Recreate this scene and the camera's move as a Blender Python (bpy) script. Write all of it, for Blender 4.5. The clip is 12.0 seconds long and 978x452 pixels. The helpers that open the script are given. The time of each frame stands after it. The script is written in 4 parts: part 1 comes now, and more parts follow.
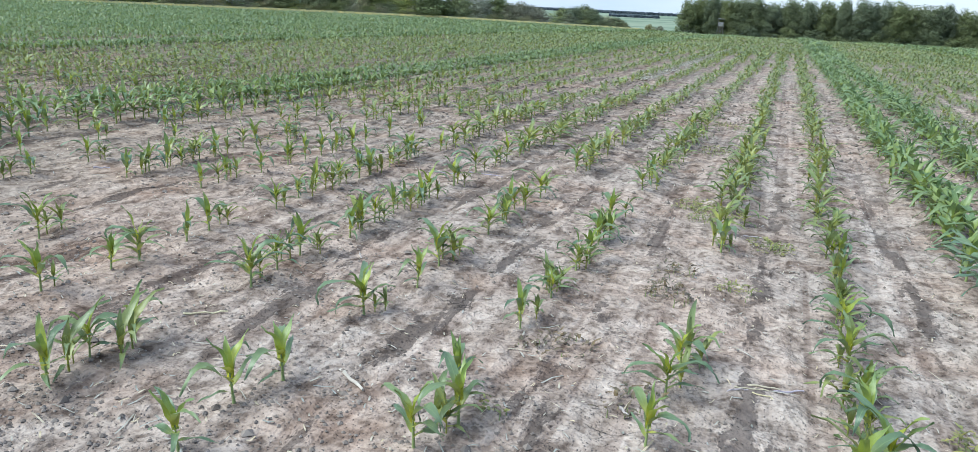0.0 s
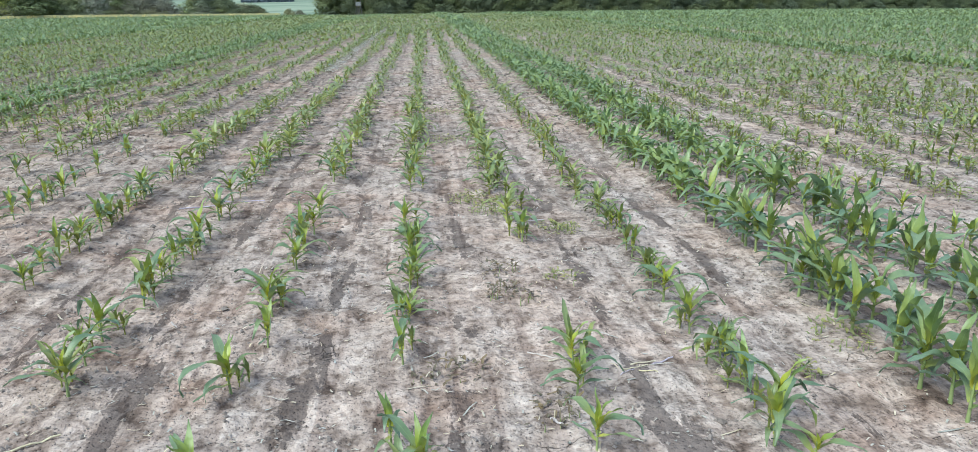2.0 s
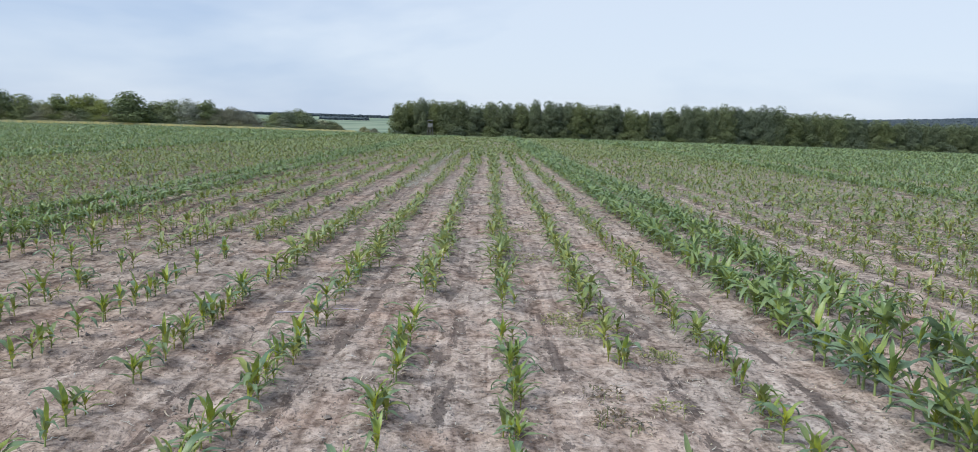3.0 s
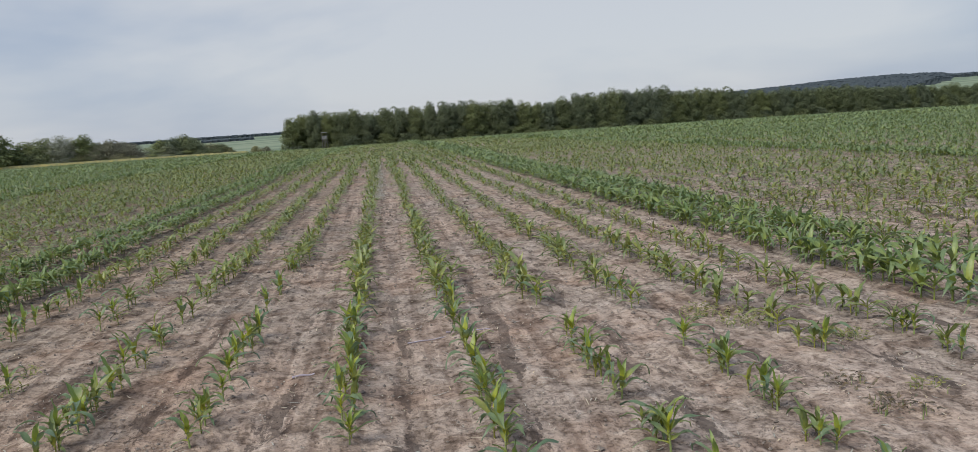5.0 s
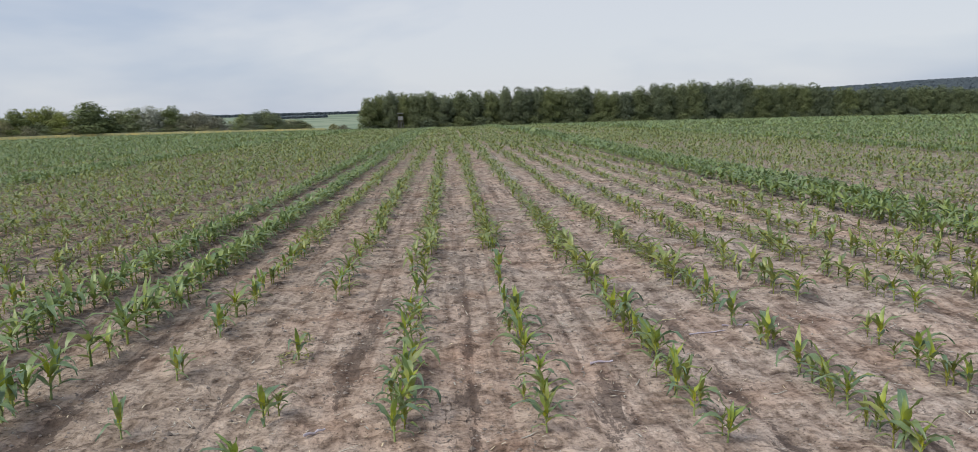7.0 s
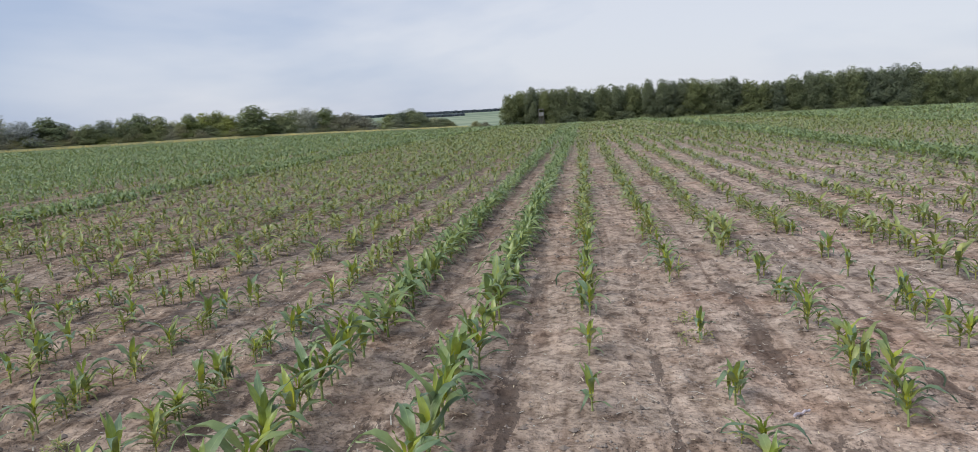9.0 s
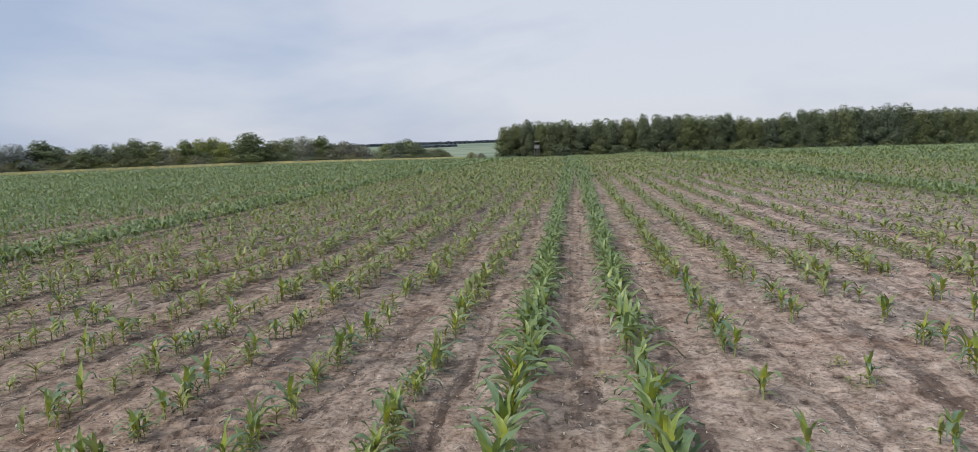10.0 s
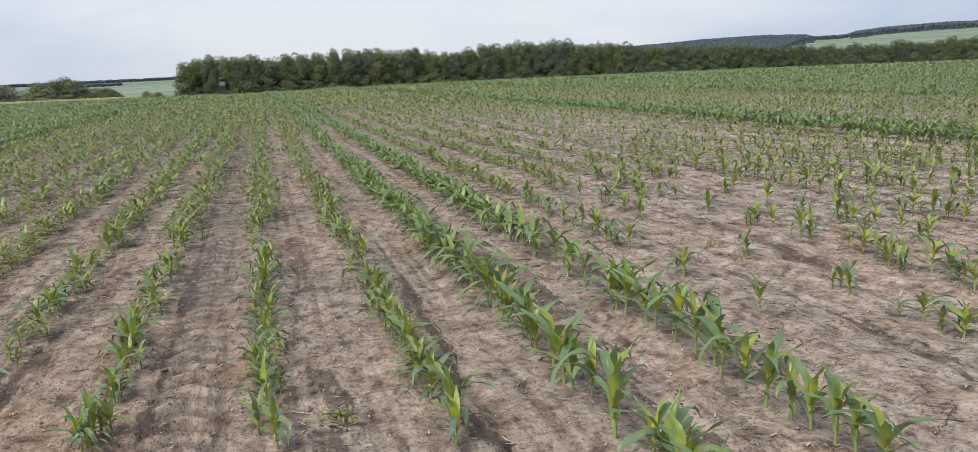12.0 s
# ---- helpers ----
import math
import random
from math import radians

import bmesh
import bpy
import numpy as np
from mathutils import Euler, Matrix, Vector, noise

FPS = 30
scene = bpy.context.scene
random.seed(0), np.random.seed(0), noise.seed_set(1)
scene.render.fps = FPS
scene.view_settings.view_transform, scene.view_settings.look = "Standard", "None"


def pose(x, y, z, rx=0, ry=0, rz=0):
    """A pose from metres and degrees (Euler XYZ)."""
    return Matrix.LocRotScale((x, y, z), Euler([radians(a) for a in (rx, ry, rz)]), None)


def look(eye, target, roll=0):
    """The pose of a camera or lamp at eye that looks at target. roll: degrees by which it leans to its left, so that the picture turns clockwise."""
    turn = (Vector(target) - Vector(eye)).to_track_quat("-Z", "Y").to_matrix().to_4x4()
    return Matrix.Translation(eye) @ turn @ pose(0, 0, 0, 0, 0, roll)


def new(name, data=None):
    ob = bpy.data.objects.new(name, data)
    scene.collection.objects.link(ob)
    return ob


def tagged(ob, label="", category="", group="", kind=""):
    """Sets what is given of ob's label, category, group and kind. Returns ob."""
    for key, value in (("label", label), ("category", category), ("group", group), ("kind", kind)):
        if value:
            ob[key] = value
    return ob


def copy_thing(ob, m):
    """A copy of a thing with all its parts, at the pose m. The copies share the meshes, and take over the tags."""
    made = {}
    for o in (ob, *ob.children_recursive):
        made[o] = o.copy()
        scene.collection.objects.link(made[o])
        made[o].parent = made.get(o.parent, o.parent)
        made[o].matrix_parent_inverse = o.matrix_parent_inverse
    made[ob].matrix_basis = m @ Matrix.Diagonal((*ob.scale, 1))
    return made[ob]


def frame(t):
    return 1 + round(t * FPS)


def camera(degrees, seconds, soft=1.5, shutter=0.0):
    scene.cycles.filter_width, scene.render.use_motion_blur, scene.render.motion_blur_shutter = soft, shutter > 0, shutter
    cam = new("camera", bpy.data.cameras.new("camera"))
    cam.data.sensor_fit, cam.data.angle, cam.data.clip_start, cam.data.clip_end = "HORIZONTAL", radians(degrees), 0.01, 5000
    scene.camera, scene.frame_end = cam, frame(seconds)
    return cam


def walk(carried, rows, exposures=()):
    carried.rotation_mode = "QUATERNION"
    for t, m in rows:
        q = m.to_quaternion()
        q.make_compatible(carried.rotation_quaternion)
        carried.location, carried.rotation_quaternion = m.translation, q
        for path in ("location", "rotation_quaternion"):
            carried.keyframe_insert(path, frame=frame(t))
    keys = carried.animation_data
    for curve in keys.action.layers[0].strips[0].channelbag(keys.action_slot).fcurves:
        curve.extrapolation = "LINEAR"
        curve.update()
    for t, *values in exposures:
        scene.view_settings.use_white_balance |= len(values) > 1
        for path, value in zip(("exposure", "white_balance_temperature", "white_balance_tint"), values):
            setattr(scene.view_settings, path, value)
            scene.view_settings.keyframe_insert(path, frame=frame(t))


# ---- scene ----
# camera and walk
cam = camera(65.2, 12.0, soft=0.7)
PATH = [
    (0, (0.93, 1.991, 1.361), (0.263, 3.795, 0.811), 2.8),
    (0.5, (0.631, 2.11, 1.345), (0.332, 4.024, 0.846), -4.2),
    (1, (0.48, 2.14, 1.401), (0.5, 4.062, 0.849), 1.1),
    (1.5, (0.252, 2.032, 1.459), (0.473, 3.906, 0.797), 0.6),
    (2, (0.129, 1.974, 1.52), (0.284, 3.883, 0.943), -0.8),
    (2.5, (0.02, 1.95, 1.507), (0.233, 3.9, 1.117), 1.3),
    (3, (-0.16, 2.008, 1.509), (-0.153, 3.99, 1.237), 1.7),
    (3.2, (-0.283, 2.087, 1.524), (-0.338, 4.073, 1.297), 2.8),
    (4.8, (-1.603, 2.457, 1.479), (-1.41, 4.436, 1.267), -4.8),
    (5, (-1.818, 2.486, 1.517), (-1.554, 4.449, 1.243), -4.0),
    (5.5, (-2.247, 2.578, 1.504), (-1.958, 4.543, 1.272), -4.5),
    (6, (-2.619, 2.661, 1.528), (-2.28, 4.611, 1.24), -3.7),
    (6.5, (-2.948, 2.816, 1.505), (-2.734, 4.785, 1.224), -3.2),
    (7, (-3.287, 2.886, 1.524), (-3.191, 4.861, 1.223), -1.7),
    (7.5, (-3.682, 2.919, 1.552), (-3.664, 4.898, 1.263), -2.9),
    (7.7, (-3.87, 2.954, 1.506), (-3.969, 4.922, 1.164), -1.8),
    (9.3, (-5.27, 3.06, 1.42), (-5.57, 5.02, 1.161), -3.3),
    (9.5, (-5.532, 3.089, 1.436), (-5.863, 5.05, 1.229), -3.3),
    (10, (-5.96, 2.985, 1.494), (-6.186, 4.96, 1.277), -2.0),
    (10.5, (-6.356, 2.876, 1.496), (-6.351, 4.861, 1.248), -1.5),
    (11, (-6.796, 2.907, 1.451), (-6.491, 4.86, 1.144), -3.0),
    (11.5, (-7.194, 2.918, 1.447), (-6.781, 4.842, 1.087), -2.1),
    (12, (-7.513, 2.957, 1.438), (-6.97, 4.837, 1.026), -2.7),
]
EXPOSURE = [(0.0, 0.97, 5720, -3), (2.0, 1.00, 5750, -3), (2.5, 0.92, 5770, 0), (3.0, 0.60, 6000, 3), (4.0, 0.43, 6300, 5), (5.0, 0.25, 6600, 5), (7.5, 0.46, 6600, 6), (9.5, 0.50, 6450, 8), (10.5, 0.38, 6480, 8), (11.0, 0.38, 6550, 8), (12.0, 0.64, 6550, 6)]
walk(cam, [(t, look(eye, target, roll)) for t, eye, target, roll in PATH], EXPOSURE)

# ---------------------------------------------------------------- light
SUN_ELEVATION, SUN_AZIMUTH = 52.0, -125.0
world = bpy.data.worlds.new("overcast_sky")
scene.world = world
world.use_nodes = True
wn, wl = world.node_tree.nodes, world.node_tree.links
wn.clear()
w_out = wn.new("ShaderNodeOutputWorld")
w_sky = wn.new("ShaderNodeTexSky")
w_sky.sky_type, w_sky.sun_disc = "NISHITA", False
w_sky.sun_elevation, w_sky.sun_rotation = radians(SUN_ELEVATION), radians(SUN_AZIMUTH)
w_blue = wn.new("ShaderNodeBackground")
w_blue.inputs["Strength"].default_value = 0.10
wl.new(w_sky.outputs[0], w_blue.inputs["Color"])
w_geo = wn.new("ShaderNodeTexCoord")
w_map = wn.new("ShaderNodeMapping")
w_map.inputs["Scale"].default_value = (1.0, 1.0, 3.0)
w_map.inputs["Rotation"].default_value = (0.05, -0.05, 0.5)
wl.new(w_geo.outputs["Generated"], w_map.inputs["Vector"])
w_noise = wn.new("ShaderNodeTexNoise")
w_noise.inputs["Scale"].default_value = 1.6
w_noise.inputs["Detail"].default_value = 5.0
w_noise.inputs["Roughness"].default_value = 0.5
w_noise.inputs["Distortion"].default_value = 0.3
wl.new(w_map.outputs[0], w_noise.inputs["Vector"])
w_side = wn.new("ShaderNodeVectorMath")
w_side.operation = "DOT_PRODUCT"
w_side.inputs[1].default_value = (0.04, 0.55, 0.0)
wl.new(w_geo.outputs["Generated"], w_side.inputs[0])
w_sum = wn.new("ShaderNodeMath")
w_sum.operation = "ADD"
w_big = wn.new("ShaderNodeMath")
w_big.operation = "MULTIPLY_ADD"
w_big.inputs[1].default_value, w_big.inputs[2].default_value = 0.6, 0.2
wl.new(w_noise.outputs["Fac"], w_big.inputs[0])
wl.new(w_big.outputs[0], w_sum.inputs[0])
wl.new(w_side.outputs["Value"], w_sum.inputs[1])
w_ramp = wn.new("ShaderNodeValToRGB")
w_ramp.color_ramp.elements[0].position, w_ramp.color_ramp.elements[0].color = 0.87, (0.395, 0.465, 0.635, 1)
w_ramp.color_ramp.elements[1].position, w_ramp.color_ramp.elements[1].color = 1.0, (0.645, 0.662, 0.75, 1)
w_fit = wn.new("ShaderNodeMath")
w_fit.operation = "SUBTRACT"
w_fit.inputs[1].default_value = 0.06
wl.new(w_sum.outputs[0], w_fit.inputs[0])
wl.new(w_fit.outputs[0], w_ramp.inputs["Fac"])
w_cloud = wn.new("ShaderNodeBackground")
w_cloud.inputs["Strength"].default_value = 0.78
wl.new(w_ramp.outputs["Color"], w_cloud.inputs["Color"])
w_mix = wn.new("ShaderNodeMixShader")
w_mix.inputs[0].default_value = 0.88
wl.new(w_blue.outputs[0], w_mix.inputs[1])
wl.new(w_cloud.outputs[0], w_mix.inputs[2])
wl.new(w_mix.outputs[0], w_out.inputs["Surface"])

sun_data = bpy.data.lights.new("sun", "SUN")
sun_data.energy, sun_data.angle, sun_data.color = 2.8, radians(40), (1.0, 0.95, 0.88)
sun = new("sun", sun_data)
az, el = radians(SUN_AZIMUTH), radians(SUN_ELEVATION)
sun.matrix_world = look((60 * math.sin(az) * math.cos(el), 60 * math.cos(az) * math.cos(el), 60 * math.sin(el)), (0, 0, 0))


# ---------------------------------------------------------------- materials
def material(name, rough=0.8, spec=0.3):
    m = bpy.data.materials.new(name)
    m.use_nodes = True
    n, l = m.node_tree.nodes, m.node_tree.links
    b = n["Principled BSDF"]
    b.inputs["Roughness"].default_value = rough
    b.inputs["Specular IOR Level"].default_value = spec
    return m, n, l, b


def node(n, l, kind, into=(), **values):
    o = n.new(kind)
    for key, value in values.items():
        o.inputs[key.replace("_", " ")].default_value = value
    for socket, link in into:
        l.new(link, o.inputs[socket])
    return o


def ramp(n, l, fac, stops):
    r = n.new("ShaderNodeValToRGB")
    e = r.color_ramp.elements
    while len(e) < len(stops):
        e.new(0.5)
    for k, (p, c) in zip(e, stops):
        k.position, k.color = p, (*c, 1) if len(c) == 3 else c
    l.new(fac, r.inputs["Fac"])
    return r


def mixed(n, l, fac, a, b, kind="MIX"):
    m = n.new("ShaderNodeMix")
    m.data_type, m.blend_type = "RGBA", kind
    for i, v in ((0, fac), (6, a), (7, b)):
        if isinstance(v, (int, float)):
            m.inputs[i].default_value = v
        elif isinstance(v, tuple):
            m.inputs[i].default_value = (*v, 1)
        else:
            l.new(v, m.inputs[i])
    return m.outputs[2]


def maths(n, l, op, a, b=0.0, clamp=False):
    m = n.new("ShaderNodeMath")
    m.operation, m.use_clamp = op, clamp
    for i, v in ((0, a), (1, b)):
        if isinstance(v, (int, float)):
            m.inputs[i].default_value = v
        else:
            l.new(v, m.inputs[i])
    return m.outputs[0]


def scaled(n, l, vec, s):
    m = n.new("ShaderNodeMapping")
    m.inputs["Scale"].default_value = s
    l.new(vec, m.inputs["Vector"])
    return m.outputs[0]


def noised(n, l, vec, scale, detail=4.0, rough=0.55, distort=0.0):
    o = node(n, l, "ShaderNodeTexNoise", [("Vector", vec)], Scale=scale, Detail=detail, Roughness=rough, Distortion=distort)
    return o.outputs["Fac"]


def soil_material():
    m, n, l, b = material("dry_crusted_soil", 0.95, 0.15)
    P = node(n, l, "ShaderNodeTexCoord").outputs["Object"]
    big = noised(n, l, P, 0.5, 3)
    mid = noised(n, l, scaled(n, l, P, (1.0, 0.75, 1)), 7.0, 5, 0.62)
    fine = noised(n, l, P, 26.0, 2, 0.55)
    speck = noised(n, l, P, 75.0, 2, 0.6)
    long1 = noised(n, l, scaled(n, l, P, (5.0, 1.3, 1)), 1.0, 7, 0.66, 0.3)
    long2 = noised(n, l, scaled(n, l, P, (9.0, 0.35, 1)), 1.0, 3, 0.5)
    dry = ramp(n, l, mid, [(0.34, (0.165, 0.132, 0.112)), (0.43, (0.31, 0.26, 0.228)), (0.53, (0.39, 0.336, 0.298)), (0.68, (0.465, 0.408, 0.368))])
    grain = ramp(n, l, fine, [(0.34, (0.66, 0.64, 0.63)), (0.46, (0.99, 0.99, 0.99)), (0.66, (1.12, 1.12, 1.12))])
    dots = ramp(n, l, speck, [(0.28, (0.62, 0.60, 0.58)), (0.38, (1, 1, 1))])
    c = mixed(n, l, 0.95, dry.outputs[0], grain.outputs[0], "MULTIPLY")
    c = mixed(n, l, 0.2, c, dots.outputs[0], "MULTIPLY")
    # flaky crust: broken plates with dark ragged gaps
    flake = noised(n, l, scaled(n, l, P, (0.75, 1.25, 1)), 11.0, 6, 0.62, 0.9)
    gap = maths(n, l, "ABSOLUTE", maths(n, l, "SUBTRACT", flake, 0.47))
    gaps = ramp(n, l, gap, [(0.0, (0.42, 0.38, 0.37)), (0.018, (0.72, 0.70, 0.69)), (0.045, (1, 1, 1))])
    broken = ramp(n, l, noised(n, l, P, 2.2, 3), [(0.34, (0, 0, 0)), (0.50, (1, 1, 1))])
    c = mixed(n, l, maths(n, l, "MULTIPLY", broken.outputs[0], 0.4), c, mixed(n, l, 1.0, c, gaps.outputs[0], "MULTIPLY"))
    # smooth dark damp streaks in the furrows between the rows
    X = node(n, l, "ShaderNodeSeparateXYZ", [("Vector", P)]).outputs["X"]
    wander = maths(n, l, "MULTIPLY", maths(n, l, "SUBTRACT", noised(n, l, scaled(n, l, P, (1.6, 0.6, 1)), 1.0, 3), 0.5), 0.6)
    ph = maths(n, l, "FRACT", maths(n, l, "ADD", maths(n, l, "ADD", maths(n, l, "DIVIDE", X, 0.7), 50.08), wander))
    band = maths(n, l, "SUBTRACT", 1.0, maths(n, l, "DIVIDE", maths(n, l, "ABSOLUTE", maths(n, l, "SUBTRACT", ph, 0.5)), 0.24), True)
    patch = maths(n, l, "ADD", maths(n, l, "MULTIPLY", band, 0.25), long1)
    patch = maths(n, l, "ADD", patch, maths(n, l, "MULTIPLY", maths(n, l, "SUBTRACT", fine, 0.5), 0.22))
    Y = node(n, l, "ShaderNodeSeparateXYZ", [("Vector", P)]).outputs["Y"]
    wet = maths(n, l, "ADD", maths(n, l, "MULTIPLY", maths(n, l, "DIVIDE", maths(n, l, "SUBTRACT", 13.0, Y), 7.0, True), 0.55), 0.30)
    damp = ramp(n, l, patch, [(0.70, (0, 0, 0)), (0.73, (1, 1, 1))])
    c = mixed(n, l, maths(n, l, "MULTIPLY", damp.outputs[0], wet), c, (0.105, 0.087, 0.080))
    streak = ramp(n, l, long2, [(0.40, (0.86, 0.85, 0.84)), (0.60, (1.06, 1.06, 1.06))])
    c = mixed(n, l, 0.9, c, streak.outputs[0], "MULTIPLY")
    # straight ruts drawn along the rows
    rut = noised(n, l, scaled(n, l, P, (13.0, 0.32, 1)), 1.0, 1, 0.5)
    ruts = ramp(n, l, rut, [(0.35, (0.64, 0.60, 0.59)), (0.43, (1, 1, 1)), (0.6, (1, 1, 1)), (0.68, (1.06, 1.06, 1.06))])
    c = mixed(n, l, 0.7, c, ruts.outputs[0], "MULTIPLY")
    red = ramp(n, l, noised(n, l, P, 1.7, 4, 0.6), [(0.5, (1, 1, 1)), (0.68, (0.80, 0.70, 0.64))])
    c = mixed(n, l, 0.8, c, red.outputs[0], "MULTIPLY")
    crumb = node(n, l, "ShaderNodeTexVoronoi", [("Vector", P)], Scale=55.0)
    crumbs = ramp(n, l, crumb.outputs["Distance"], [(0.1, (1, 1, 1)), (0.3, (0, 0, 0))])
    where = ramp(n, l, noised(n, l, P, 3.0, 3), [(0.42, (0, 0, 0)), (0.6, (1, 1, 1))])
    c = mixed(n, l, maths(n, l, "MULTIPLY", maths(n, l, "MULTIPLY", crumbs.outputs[0], where.outputs[0]), 0.15), c, (0.10, 0.078, 0.065))
    # lumps of darker earth strewn along the lanes
    lump = noised(n, l, scaled(n, l, P, (1.0, 0.7, 1)), 12.0, 3, 0.6)
    lumps = ramp(n, l, lump, [(0.34, (0.42, 0.385, 0.365)), (0.44, (0.97, 0.97, 0.97)), (0.68, (1.10, 1.10, 1.10))])
    c = mixed(n, l, 0.8, c, lumps.outputs[0], "MULTIPLY")
    tint = ramp(n, l, big, [(0.35, (0.94, 0.97, 1.0)), (0.65, (1.06, 1.0, 0.96))])
    c = mixed(n, l, 1.0, c, tint.outputs[0], "MULTIPLY")
    # the soil turns darker and browner across the field
    drift = maths(n, l, "MULTIPLY", maths(n, l, "SUBTRACT", big, 0.5), 6.0)
    across = maths(n, l, "DIVIDE", maths(n, l, "ADD", maths(n, l, "ADD", X, 9.0), drift), 12.0, True)
    browner = ramp(n, l, across, [(0.0, (0.70, 0.645, 0.58)), (0.35, (0.84, 0.785, 0.725)), (0.62, (0.94, 0.885, 0.855)), (0.85, (1.0, 0.962, 0.945))])
    c = mixed(n, l, 1.0, c, browner.outputs[0], "MULTIPLY")
    # pressed soil of one wheel track, with shade painted dark into its grooves
    off = maths(n, l, "ABSOLUTE", maths(n, l, "ADD", X, 7.98))
    wheel = maths(n, l, "MULTIPLY", maths(n, l, "SUBTRACT", 0.20, off), 16.0, True)
    tread = maths(n, l, "SINE", maths(n, l, "MULTIPLY", maths(n, l, "ADD", Y, maths(n, l, "MULTIPLY", off, 0.7)), -36.96))
    groove_shade = maths(n, l, "MULTIPLY", maths(n, l, "ADD", tread, maths(n, l, "MULTIPLY", maths(n, l, "SUBTRACT", mid, 0.5), 4.0)), 1.6, True)
    groove_shade = maths(n, l, "MULTIPLY", maths(n, l, "ADD", maths(n, l, "MULTIPLY", groove_shade, 0.55), 0.2), wheel)
    c = mixed(n, l, groove_shade, c, (0.10, 0.083, 0.075))
    crack = node(n, l, "ShaderNodeTexVoronoi", [("Vector", P)], Scale=3.3)
    crack.feature = "DISTANCE_TO_EDGE"
    wob = n.new("ShaderNodeVectorMath")
    wob.operation = "ADD"
    warp = node(n, l, "ShaderNodeTexNoise", [("Vector", P)], Scale=7.0, Detail=4.0)
    l.new(P, wob.inputs[0])
    shift = n.new("ShaderNodeVectorMath")
    shift.operation = "SCALE"
    shift.inputs["Scale"].default_value = 0.25
    l.new(warp.outputs["Color"], shift.inputs[0])
    l.new(shift.outputs[0], wob.inputs[1])
    l.new(wob.outputs[0], crack.inputs["Vector"])
    line = ramp(n, l, crack.outputs["Distance"], [(0.0, (1, 1, 1)), (0.012, (0, 0, 0))])
    some = ramp(n, l, noised(n, l, P, 1.3, 2), [(0.62, (0, 0, 0)), (0.74, (1, 1, 1))])
    cr = maths(n, l, "MULTIPLY", line.outputs[0], some.outputs[0])
    c = mixed(n, l, maths(n, l, "MULTIPLY", cr, 0.3), c, (0.06, 0.045, 0.04))
    # young crop closes over far off, grass and crops on the hills beyond the field
    far = node(n, l, "ShaderNodeVectorMath", [(0, P)])
    far.operation = "LENGTH"
    hill = noised(n, l, scaled(n, l, P, (0.006, 0.0025, 1)), 1.0, 2, 0.4)
    # hill greens are greyed, which puts the distance haze into their colour
    crop = ramp(n, l, hill, [(0.42, (0.135, 0.178, 0.125)), (0.5, (0.175, 0.222, 0.155)), (0.58, (0.215, 0.25, 0.18))])
    out_there = maths(n, l, "MULTIPLY", maths(n, l, "SUBTRACT", far.outputs["Value"], 196.0), 0.2, True)
    c = mixed(n, l, out_there, c, crop.outputs[0])
    l.new(c, b.inputs["Base Color"])
    h = maths(n, l, "ADD", maths(n, l, "MULTIPLY", mid, 0.8), maths(n, l, "MULTIPLY", fine, 0.3))
    h = maths(n, l, "ADD", h, maths(n, l, "MULTIPLY", rut, 0.35))
    h = maths(n, l, "SUBTRACT", h, maths(n, l, "MULTIPLY", cr, 0.5))
    h = maths(n, l, "ADD", h, maths(n, l, "MULTIPLY", maths(n, l, "GREATER_THAN", flake, 0.47), maths(n, l, "MULTIPLY", broken.outputs[0], 0.10)))
    h = maths(n, l, "ADD", h, maths(n, l, "MULTIPLY", crumbs.outputs[0], 0.12))
    bump = node(n, l, "ShaderNodeBump", [("Height", h)], Strength=1.0, Distance=0.05)
    l.new(bump.outputs[0], b.inputs["Normal"])
    return m


